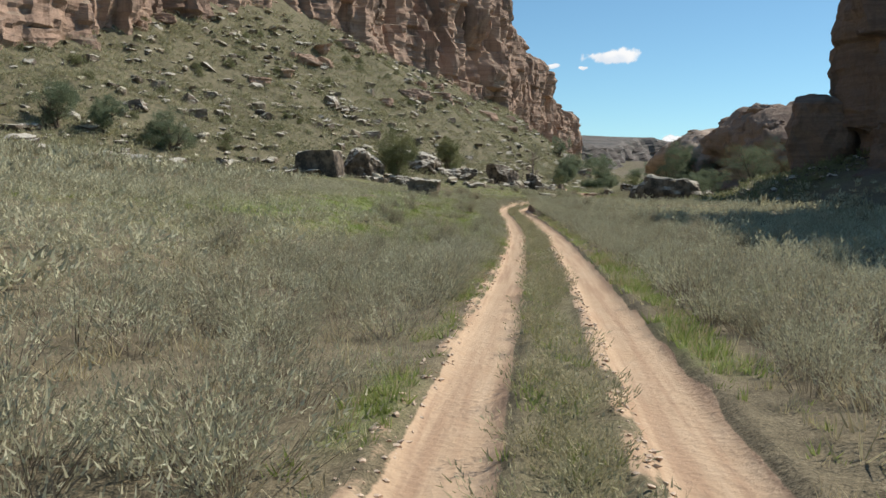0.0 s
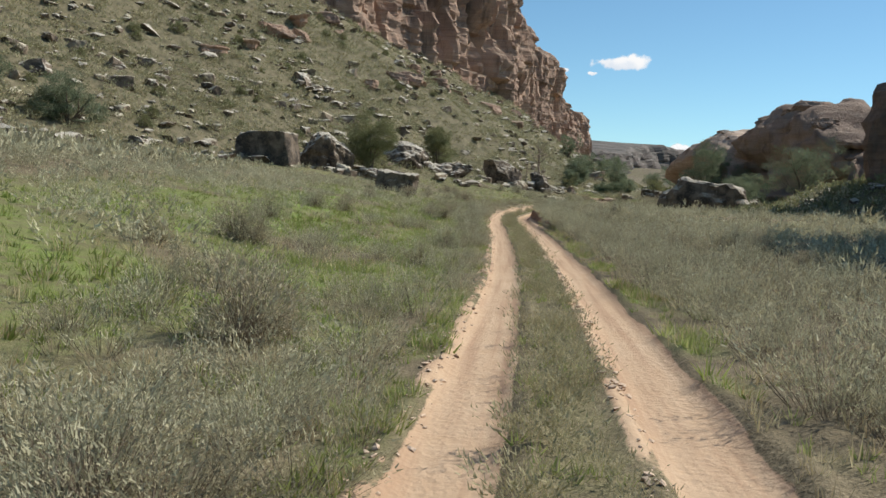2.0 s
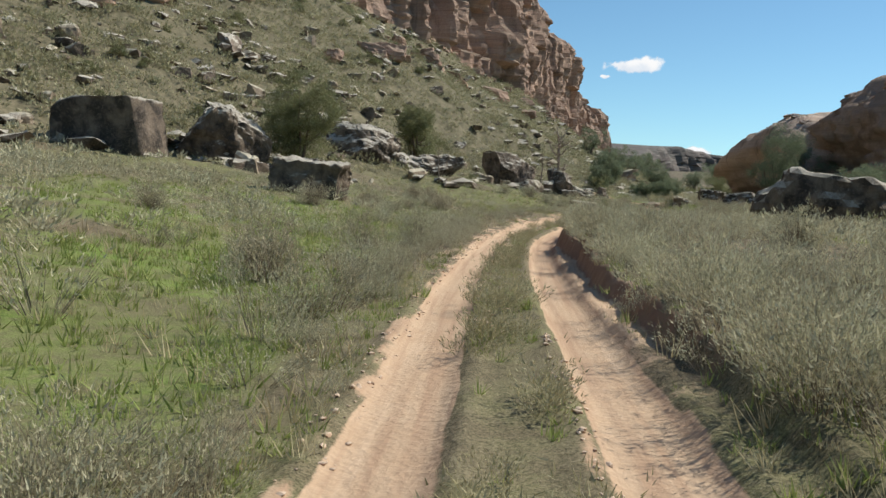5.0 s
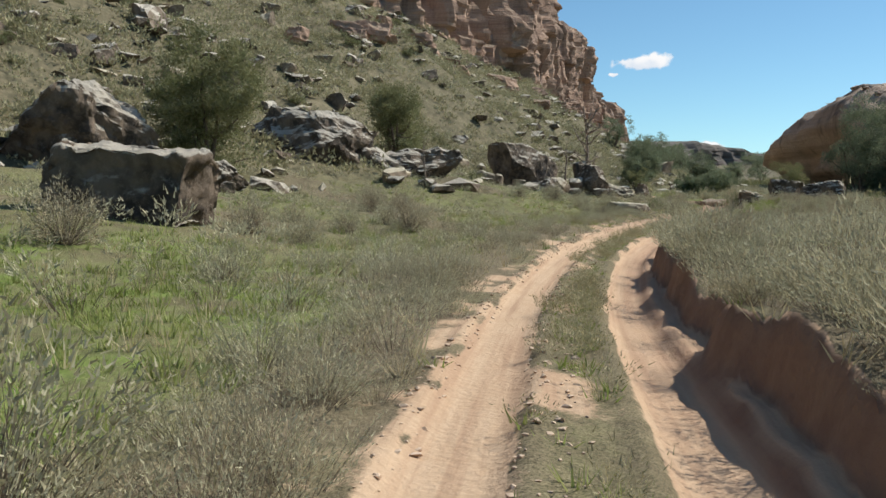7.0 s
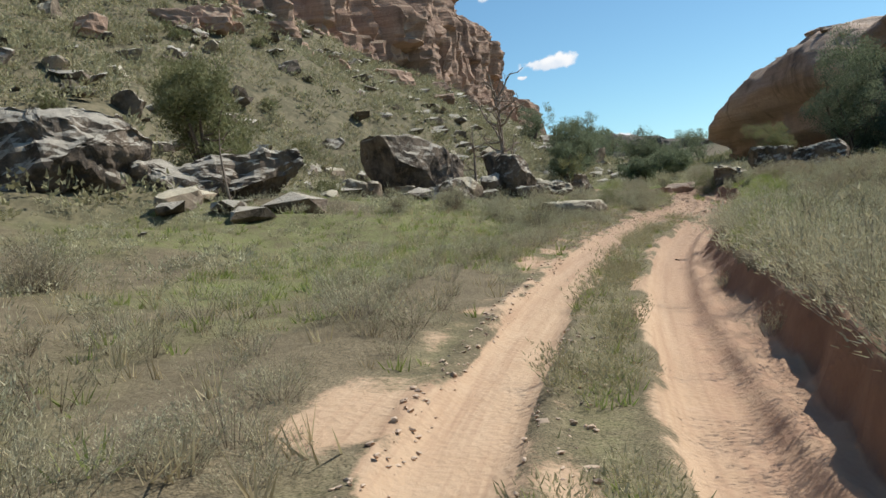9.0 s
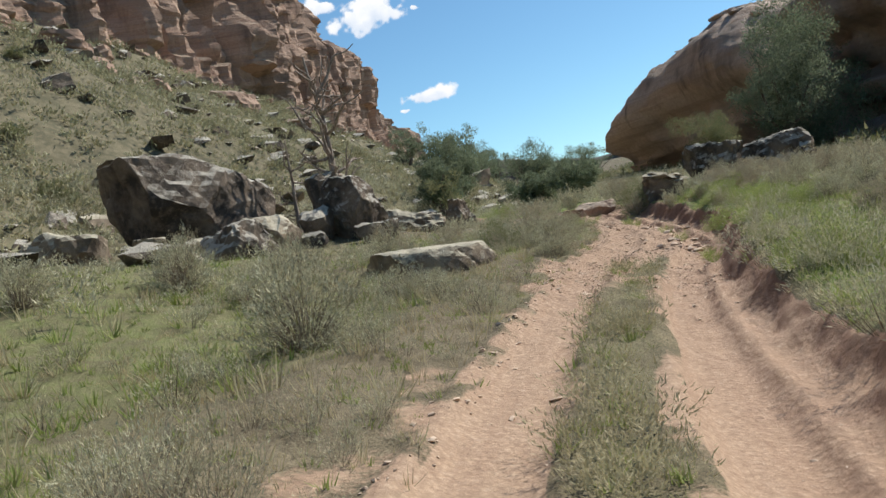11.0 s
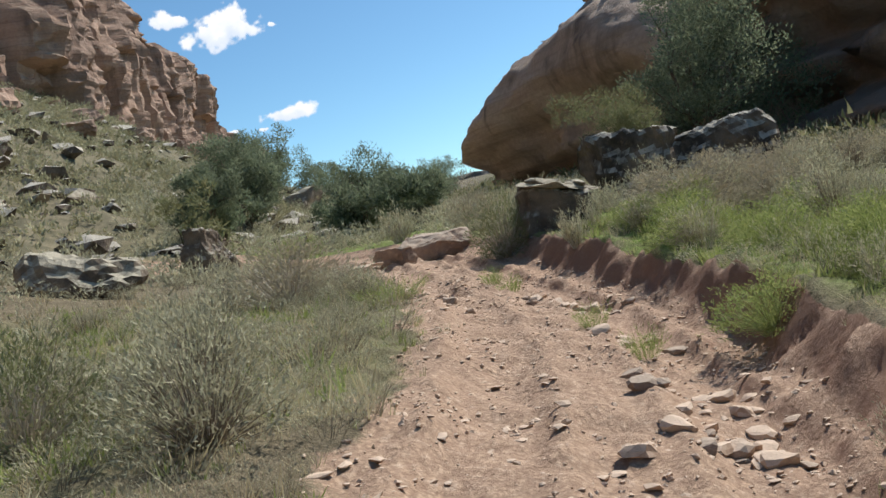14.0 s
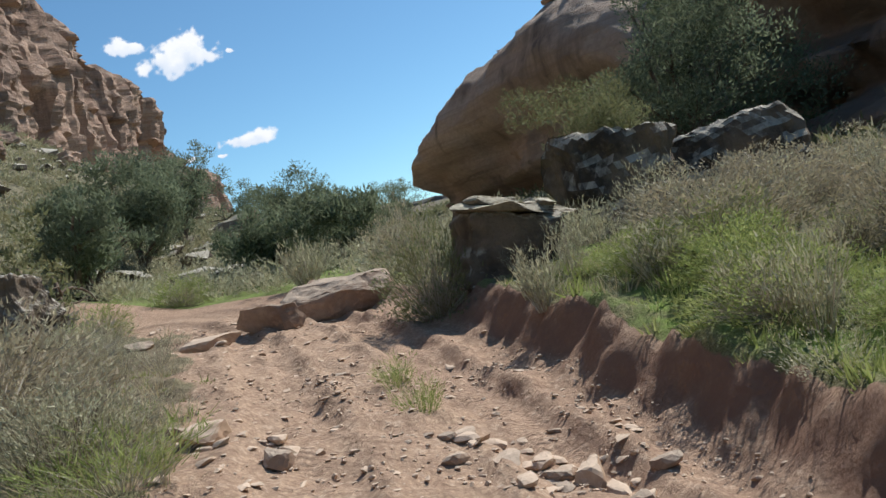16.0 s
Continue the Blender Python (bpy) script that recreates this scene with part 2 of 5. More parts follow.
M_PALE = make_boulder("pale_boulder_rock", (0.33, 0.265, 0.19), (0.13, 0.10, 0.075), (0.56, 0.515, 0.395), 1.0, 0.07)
M_LEDGE = make_boulder("red_ledge_rock", (0.36, 0.255, 0.185), (0.22, 0.15, 0.11), (0.45, 0.365, 0.285), 1.0, 0.03)
M_SAGE = make_leaf("sagebrush_leaf", (0.25, 0.245, 0.155), (0.47, 0.465, 0.315), (0.64, 0.615, 0.435), 0.3)
M_TWIG = make_leaf("dry_twig", (0.26, 0.22, 0.16), (0.40, 0.36, 0.28), (0.54, 0.50, 0.41), 0.15)
M_GREEN = make_leaf("spring_grass", (0.20, 0.28, 0.065), (0.29, 0.365, 0.105), (0.42, 0.44, 0.19), 0.4)
M_STRAW = make_leaf("dry_grass", (0.38, 0.33, 0.19), (0.50, 0.44, 0.27), (0.62, 0.56, 0.37), 0.35)
# juniper green lightened to carry the haze over the trees
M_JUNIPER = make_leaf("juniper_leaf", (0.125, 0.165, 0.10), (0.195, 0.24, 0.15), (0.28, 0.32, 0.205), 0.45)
M_SHRUB = make_leaf("shrub_leaf", (0.16, 0.19, 0.085), (0.23, 0.25, 0.12), (0.31, 0.30, 0.17), 0.35)
M_SCREE = make_leaf("scree_shrub_leaf", (0.25, 0.255, 0.145), (0.36, 0.355, 0.21), (0.48, 0.455, 0.29), 0.3)
M_VERGE = make_leaf("verge_leaf", (0.27, 0.27, 0.14), (0.39, 0.37, 0.22), (0.52, 0.47, 0.31), 0.3)
M_DARKTWIG = make_leaf("dark_twig", (0.13, 0.10, 0.07), (0.20, 0.165, 0.12), (0.30, 0.26, 0.20), 0.1)
M_BARK = make_bark("juniper_bark", (0.10, 0.075, 0.055), (0.20, 0.16, 0.125))
M_SNAG = make_bark("dead_wood", (0.17, 0.12, 0.09), (0.38, 0.33, 0.28))
# ---- lie of the land ----
def smooth(a, b, v):
    k = np.clip((np.asarray(v, float) - a) / (b - a), 0, 1)
    return k * k * (3 - 2 * k)


def spline(xs, ys):
    """A smooth curve through the points given."""
    xs, ys = np.array(xs, float), np.array(ys, float)
    sl = np.diff(ys) / np.diff(xs)
    m = np.concatenate([[sl[0]], np.where(sl[1:] * sl[:-1] > 0, 2 * sl[1:] * sl[:-1] / (sl[1:] + sl[:-1] + 1e-12), 0), [sl[-1]]])

    def f(x):
        x = np.asarray(x, float)
        i = np.clip(np.searchsorted(xs, x) - 1, 0, len(xs) - 2)
        h = xs[i + 1] - xs[i]
        k = np.clip((x - xs[i]) / h, -2, 3)
        a, b, c, d = ys[i], ys[i + 1], m[i] * h, m[i + 1] * h
        cubic = a * (1 + 2 * k) * (1 - k) ** 2 + c * k * (1 - k) ** 2 + b * k * k * (3 - 2 * k) + d * k * k * (k - 1)
        return np.where(x < xs[0], ys[0] + m[0] * (x - xs[0]), np.where(x > xs[-1], ys[-1] + m[-1] * (x - xs[-1]), cubic))

    return f


_rng = np.random.RandomState(5)
_lat = _rng.rand(256, 256)


def vnoise(x, y):
    xi, yi = np.floor(x).astype(int), np.floor(y).astype(int)
    u, v = x - xi, y - yi
    u, v = u * u * (3 - 2 * u), v * v * (3 - 2 * v)
    g = lambda a, b: _lat[a % 256, b % 256]
    return (g(xi, yi) * (1 - u) + g(xi + 1, yi) * u) * (1 - v) + (g(xi, yi + 1) * (1 - u) + g(xi + 1, yi + 1) * u) * v - 0.5


def fbm(x, y, n=4):
    s, a = 0.0, 1.0
    for i in range(n):
        s = s + a * vnoise(x + 17.3 * i, y + 9.1 * i)
        x, y, a = x * 2.03, y * 2.03, a * 0.5
    return s


# the two-track road: y, x of its middle, height, cross slope, height of the bank on its right
ROAD = [
    (-30, -2.75, 0.2, 0.02, 0.0), (0, 0.31, 0.02, 0.035, 0.0), (20, 2.45, -0.22, 0.065, 0.02), (41, 4.35, -0.37, 0.07, 0.06), (55, 5.05, -0.25, 0.05, 0.2),
    (65, 5.46, -0.19, 0.017, 0.5), (75, 6.2, -0.2, -0.024, 0.64), (82, 6.93, -0.21, -0.07, 0.7), (92, 8.68, -0.1, -0.13, 0.68), (101, 10.96, 0.03, -0.176, 0.64),
    (108, 13.22, 0.15, -0.19, 0.62), (113, 15.18, 0.23, -0.19, 0.58), (119, 17.88, 0.3, -0.2, 0.68), (124.4, 20.75, 0.39, -0.21, 0.72), (130, 22.5, 0.68, -0.17, 0.66),
    (136, 23.0, 1.15, -0.08, 0.3), (141, 22.3, 1.45, -0.03, 0.15), (146, 18.6, 1.7, 0.0, 0.0), (155, 8.0, 2.2, 0.0, 0.0), (175, 0.0, 3.0, 0.0, 0.0),
]
_ry = [r[0] for r in ROAD]
road_x, road_z, road_c, road_b = (spline(_ry, [r[i] for r in ROAD]) for i in (1, 2, 3, 4))
HALF = 0.77  # half the distance between the wheel tracks
talus = spline([40, 60, 66, 73, 78, 84, 88, 94, 98, 102, 109, 118, 126, 200], [-6, -1.5, 1.4, 3.0, 4.9, 7.5, 9.8, 13.0, 15.6, 18.5, 24.0, 31.5, 37, 44])
road_o = spline([-30, 70, 88, 98, 108, 122, 126, 130, 135, 141], [0.12, 0.14, 0.12, 0.25, 0.32, 0.22, 0.3, 0.36, 0.5, 0.6])
foot_r = spline([-60, 0, 60, 93, 120, 150, 180, 250, 400], [50, 44, 31, 27.5, 36, 42, 44, 62, 120])


def across(x, y):
    """Distance to the right of the road's middle."""
    y_ = np.clip(y, -60, 150)
    d = (road_x(y_ + 0.5) - road_x(y_ - 0.5))
    return (x - road_x(y_)) / np.sqrt(1 + d * d)


def brink(x, y):
    """Distance across, as the ragged edge of the cut bank sees it: the brink lies near 1.6."""
    w = across(x, y)
    ragged = 0.34 * fbm(y / 2.6, y / 4.1 + 40, 3) + (0.16 - 0.07 * smooth(104, 114, y)) * fbm(x * 1.3, y * 1.3, 3)
    return w + ragged * smooth(50, 70, y) - road_o(np.clip(y, -60, 150))


def upslope(x, y):
    u = -0.78 * x + 0.62 * y - 0.30 * np.maximum(0, y - 160) + 1.6 * fbm(x / 14, y / 14, 3)
    u = u - 0.25 * np.maximum(0, y - 220) - 0.4 * np.maximum(0, y - 330)
    return u - 7.0 * smooth(120, 136, y) * smooth(-8, 6, x) * (1 - smooth(86, 101, u))


def land(x, y, detail=True):
    """Height of the ground."""
    x, y = np.asarray(x, float), np.asarray(y, float)
    yc = np.clip(y, -60, 150)
    w, zr, c, bk = across(x, y), road_z(yc), road_c(yc), road_b(yc)
    far = np.maximum(0, y - 150)
    zr = zr + 0.035 * far
    left = np.maximum(0, -w - 2.4)
    rise = 0.10 - 0.05 * smooth(95, 110, y)
    wb = brink(x, y)
    bk = bk * (1 + 0.55 * fbm(y / 3.5 + 9, y / 7, 2))
    apron = 0.2 * smooth(94, 104, y)
    right = np.maximum(0, w - 2.0)
    zl = zr + c * np.clip(w, -2.4, 1.7) + rise * np.minimum(left, 60) * smooth(0, 6, left)
    z = zl + bk * ((0.04 + apron) * smooth(0.92, 1.32, wb) + (0.88 - apron) * smooth(1.24 - 0.5 * apron, 1.48 + 0.8 * apron, wb) + 0.08 * smooth(1.5, 2.4, wb)) + 0.022 * np.minimum(right, 40)
    slope_r = np.maximum(0, x - foot_r(np.clip(y, -60, 400)) + 2.5 * fbm(x / 9, y / 9, 3))
    grade = 0.30 - 0.14 * smooth(112, 135, y)
    z = z + grade * np.minimum(slope_r, 45) * smooth(0, 10, slope_r)
    u = upslope(x, y)
    t = talus(np.clip(u, 40, 240)) + 0.02 * far - 2.0 * smooth(152, 192, y) * smooth(80, 96, u)
    k = np.clip(0.5 + 0.5 * (t - z) / 1.2, 0, 1)
    on_talus = smooth(-1.0, 1.5, t - z)
    z = z * (1 - k) + t * k + 1.2 * k * (1 - k) * 0.5
    z = z + 0.75 * np.exp(-((x - 12.3) ** 2 + (y - 135.5) ** 2) / 26.0)
    if detail:
        m = smooth(2.0, 3.6, np.abs(w))
        z = z + m * (0.16 * fbm(x / 2.6, y / 2.6, 3) + 0.30 * fbm(x / 11, y / 11, 2)) + on_talus * (0.9 * fbm(x / 5.0, y / 5.0, 3) + 0.35 * fbm(x / 1.6, y / 1.6, 3))
        face = smooth(0.95, 1.2, wb) * (1 - smooth(1.6, 1.9, wb)) * smooth(0.1, 0.3, bk)
        z = z + face * ((0.10 + 0.05 * apron) * fbm(x * 2.6, y * 2.6, 4) + (0.05 + 0.15 * apron) * np.abs(fbm(x * 6, y * 6, 3)))
        # ruts, the hump between them and the spoil at their edges
        road = 1 - smooth(138, 146, y)
        bend = 0.05 * fbm(y / 3.0, y * 0 + 3, 2)
        for side in (-1, 1):
            d = np.abs(w - side * HALF - bend)
            deep = 0.07 + (0.05 if side > 0 else 0.01) * smooth(55, 75, y)
            z = z - road * deep * (1 - smooth(0.16, 0.46, d))
            z = z + road * 0.035 * np.exp(-((d - 0.42) / 0.10) ** 2) * (1 + 1.4 * fbm(x * 3, y * 3, 2))
        z = z + road * 0.035 * fbm(x * 2.3, y * 2.3, 3) * (1 - m) * smooth(0.2, 0.5, np.minimum(np.abs(w - HALF), np.abs(w + HALF)))
        rough = smooth(108, 119, y) * (1 - smooth(138, 146, y)) * (1 - smooth(2.0, 3.0, np.abs(w - 0.4)))
        z = z + rough * (0.07 * fbm(x * 4.3, y * 4.3, 3) + 0.10 * np.maximum(0, fbm(x * 2.6 + 5, y * 2.6, 4)) ** 1.5)
        z = z + rough * (0.09 * fbm(x * 1.1, y * 1.1, 4) + 0.05 * np.round(fbm(x * 0.8 + 4, y * 0.8, 3) * 5) / 5)
    return z


def bare(x, y):
    """1 where the soil lies bare: wheel tracks, spoil, cut banks and the washed-out stretch."""
    w = across(x, y)
    wob = 0.16 * fbm(x * 0.9, y * 0.9, 3)
    tracks = np.zeros_like(w)
    for side in (-1, 1):
        tracks = np.maximum(tracks, 1 - smooth(0.27, 0.37, np.abs(w + 0.35 * wob - side * HALF)))
    wide = smooth(58, 75, y)
    shoulder = wide * (0.42 + 0.7 * fbm(x / 0.9, y / 0.9, 3)) * (1 - smooth(1.2, 1.75, np.abs(w + 2 * wob + 0.3))) * (0.55 - 0.55 * smooth(92, 100, y) + (0.45 + 0.55 * smooth(92, 100, y)) * smooth(0.08, 0.34, np.abs(w - 0.3 * (1 - smooth(88, 98, y)) + wob)))
    bank = smooth(50, 68, y) * smooth(0.9, 1.1, w) * (1 - smooth(1.44, 1.54, brink(x, y)))
    spoil = (0.5 + 0.9 * fbm(x / 0.8, y / 0.8, 3)) * np.exp(-((w + 1.17 + wob) / 0.12) ** 2)
    strip = np.exp(-((w - 0.15 + 1.2 * wob) / 0.26) ** 2) * (1 - smooth(119, 124, y)) * smooth(-0.45, -0.15, fbm(x / 1.1 + 6, y / 1.1, 2))
    wash = smooth(112, 121, y) * (1 - smooth(146, 150, y)) * smooth(-1.75, -1.15, w + 2.5 * wob) * (1 - smooth(1.5, 1.62, brink(x, y))) * (1 - strip)
    end = 1 - smooth(145, 149, y)
    hump = 0.3 * (1 - smooth(-0.16, 0.10, fbm(x / 0.42 + 2, y / 0.6, 3))) * np.exp(-(w / 0.4) ** 4) * (1 - smooth(112, 118, y))
    crumbs = 0.9 * np.exp(-((w - 0.37 + 0.3 * wob) / 0.10) ** 2) * (1 - smooth(52, 62, y)) * smooth(-0.35, 0.0, fbm(x / 0.7, y / 0.7, 2))
    return np.clip(np.maximum.reduce([tracks, shoulder, bank, spoil, wash, crumbs, hump]), 0, 1) * end


def glade(x, y):
    """1 in the open green part of the meadow, where little brush stands."""
    w = across(x, y)
    inner = -1.5 - 0.7 * smooth(54, 68, y)
    lane = smooth(22, 36, y) * (1 - smooth(80, 94, y)) * smooth(-17, -10, w) * (1 - smooth(inner - 0.8, inner, w))
    return lane * smooth(-0.42, -0.12, fbm(x / 3.2, y / 3.2, 3))


def tuft_patch(x, y):
    """1 where a tuft stands on the hump between the wheel tracks."""
    return smooth(-0.16, 0.10, fbm(x / 0.42 + 2, y / 0.6, 3))


def lush(x, y):
    """How green the grass is."""
    w = across(x, y)
    g = smooth(0.12, 0.36, fbm(x / 5.5 + 3, y / 5.5, 3))
    strip = np.where(w > 0, 1.0, 0.55) * np.exp(-((np.abs(w) - 1.4) / 0.22) ** 2) * smooth(-0.1, 0.2, fbm(x / 2 + 8, y / 2, 2)) * (1 - 0.7 * smooth(52, 62, y))
    hump = 0.16 * np.exp(-(w / 0.34) ** 2) * (1 - smooth(119, 124, y))
    patch = glade(x, y) * (0.55 + 0.45 * smooth(-0.3, 0.2, fbm(x / 1.7, y / 1.7, 3)))
    rim = smooth(96, 108, y) * smooth(1.7, 2.3, w) * (1 - smooth(5.5, 8.5, w)) * (0.45 + 0.55 * smooth(-0.25, 0.15, fbm(x / 2.5, y / 2.5, 2)))
    flat = 0.42 * smooth(76, 90, y) * (1 - smooth(126, 136, y)) * (1 - smooth(-4, -2, w)) * smooth(-0.3, 0.1, fbm(x / 3, y / 3, 2))
    return np.clip(np.maximum.reduce([0.25 * g, strip, hump, patch, rim, flat]), 0, 1)


def mesh_from(name, v, f, mat, attrs=None, shade=True, track=None):
    """A mesh from arrays of vertices and of faces that all have the same number of corners."""
    me = bpy.data.meshes.new(name)
    v, f = np.asarray(v, np.float32), np.asarray(f, np.int32)
    k = f.shape[1]
    me.vertices.add(len(v))
    me.vertices.foreach_set("co", v.ravel())
    me.loops.add(f.size)
    me.loops.foreach_set("vertex_index", f.ravel())
    me.polygons.add(len(f))
    me.polygons.foreach_set("loop_start", np.arange(0, f.size, k, dtype=np.int32))
    me.polygons.foreach_set("loop_total", np.full(len(f), k, np.int32))
    me.polygons.foreach_set("use_smooth", np.full(len(f), shade, bool))
    for key, val in (track or {}).items():
        a = me.color_attributes.new(key, "FLOAT_COLOR", "POINT")
        a.data.foreach_set("color", np.asarray(val, np.float32).ravel())
    if attrs is not None:
        a = me.color_attributes.new("cover", "FLOAT_COLOR", "POINT")
        a.data.foreach_set("color", np.asarray(attrs, np.float32).ravel())
    me.update(calc_edges=True)
    me.validate()
    if mat:
        me.materials.append(mat)
    return me


def grid_faces(nx, ny):
    i = np.arange(nx * ny).reshape(ny, nx)
    return np.stack([i[:-1, :-1], i[:-1, 1:], i[1:, 1:], i[1:, :-1]], -1).reshape(-1, 4)


def stretch(start, step, growth, end):
    out, p = [], start
    while abs(p) < abs(end):
        step *= growth
        p += step
        out.append(p)
    return out


gw = np.array(sorted(stretch(-2.8, -0.10, 1.085, -2600) + list(np.arange(-2.8, 3.0, 0.06)) + stretch(3.0, 0.06, 1.085, 2600)))
gy = np.array(sorted(stretch(-3, -0.2, 1.12, -2000) + list(np.arange(-3, 60, 0.32)) + list(np.arange(60, 104, 0.25)) + list(np.arange(104, 118, 0.12)) + list(np.arange(118, 136, 0.07)) + stretch(136, 0.10, 1.06, 3500)))
W, Y = np.meshgrid(gw, gy)
X = W + road_x(np.clip(Y, -60, 150))
Z = land(X, Y)
cover = np.stack([bare(X, Y), smooth(66, 76, upslope(X, Y)), lush(X, Y), np.ones_like(X)], -1)
along = np.interp(Y.ravel(), np.arange(-10, 160, 1.0), np.concatenate([[0], np.cumsum(np.hypot(1, np.diff(road_x(np.arange(-10, 160, 1.0)))))])).reshape(Y.shape)
way = np.stack([along, across(X, Y), np.zeros_like(X), np.ones_like(X)], -1).reshape(-1, 4)
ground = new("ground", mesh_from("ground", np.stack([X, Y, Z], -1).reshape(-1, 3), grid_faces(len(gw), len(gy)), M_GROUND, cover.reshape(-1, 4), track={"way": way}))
tagged(ground, "canyon floor of sandy soil and dry grass, with a two-track road", "ground", kind="structure")
# ---- rock walls ----
def resample(pts, step):
    """Points a step apart on a smooth curve through pts."""
    p = np.array(pts, float)
    d = np.concatenate([[0], np.cumsum(np.linalg.norm(np.diff(p, axis=0), axis=1))])
    s = np.arange(0, d[-1], step)
    cols = [spline(d, p[:, i])(s) for i in range(p.shape[1])]
    return s, np.stack(cols, -1)


def cliff_wall(name, pts, mat, seed, rows=90, step=0.9, batter=0.08, rough=1.0, cap=30.0, bed=1.0):
    """A bedded cliff along a line of (x, y, foot, top); it faces to the right of the line's direction, and a top sheet goes back from its rim."""
    s, p = resample(pts, step)
    tan = np.gradient(p[:, :2], axis=0)
    tan /= np.linalg.norm(tan, axis=1)[:, None]
    nor = np.stack([tan[:, 1], -tan[:, 0]], -1)
    k = np.linspace(0, 1, rows)
    S, K = np.meshgrid(s, k)
    foot, top = p[:, 2][None], p[:, 3][None]
    top = top + 2.5 * fbm(s / 9 + seed, s * 0 + seed, 4)[None]
    ZZ = foot + (top - foot) * K
    zz = ZZ + 1.2 * fbm(S / 30 + seed, ZZ / 30, 2)
    # beds stand out and fall back by turns; joints cut them into blocks
    beds = np.round(fbm(zz / 8.5 * bed + seed, S / 40, 3) * 4) / 4 * 2.0
    fine = fbm(zz / 1.1 * bed + seed, S / 5, 3) * 0.65
    joint = -np.maximum(0, np.abs(fbm(S / 6 + 50 + seed, zz / 30, 3)) * -8 + 1.1) * (1.8 + 2.2 * smooth(0.25, 0.5, K))
    block = np.round(fbm(S / 4.5 + seed, np.floor(zz / 9.0) * 3.7 + seed, 2) * 6) / 6 * 3.8
    big = fbm(S / 22 + seed, zz / 34, 3) * 7.0
    out = (beds * (1 - 0.55 * smooth(0.3, 0.5, K)) + fine * (1 - 0.4 * smooth(0.3, 0.5, K)) + joint + block) * rough + big * min(rough, 1.0) + fbm(S / 1.6, zz / 1.6, 3) * 0.9 * rough
    out = out - batter * (ZZ - foot) - 2.6 * np.maximum(0, K - 0.93) / 0.07 + 1.5 * (1 - smooth(0, 0.06, K))
    P = np.stack([p[:, 0][None] + nor[:, 0][None] * out, p[:, 1][None] + nor[:, 1][None] * out, ZZ], -1)
    last = P[-1]
    back = []
    for d in (2, 6, 14, cap):
        b = last.copy()
        b[:, :2] -= nor * d
        b[:, 2] += 0.05 * d + 0.6 * fbm(s / 4, s * 0 + d, 2)
        back.append(b)
    P = np.concatenate([P, np.stack(back)], 0)
    return mesh_from(name, P.reshape(-1, 3), grid_faces(P.shape[1], P.shape[0]), mat, shade=False)


CLIFF = [
    (-140, -20, 12, 66), (-96, 40, 12, 66), (-71, 70, 12, 66), (-50, 98, 12, 66), (-37, 120, 12, 66), (-34, 141, 17, 67), (-16, 170, 18, 66), (3, 202, 13, 63), (15, 224, 9, 58),
    (22, 250, 5, 52), (34, 298, 7, 47), (50, 350, 2, 41), (57, 372, 2, 35), (50, 392, 2, 30), (10, 420, 2, 40),
]
cliff = new("cliff", cliff_wall("cliff", CLIFF, M_CLIFF, 3.0, rows=110, step=0.8))
tagged(cliff, "tall red sandstone cliff with bedded ledges above a scree slope", "cliff", kind="structure")


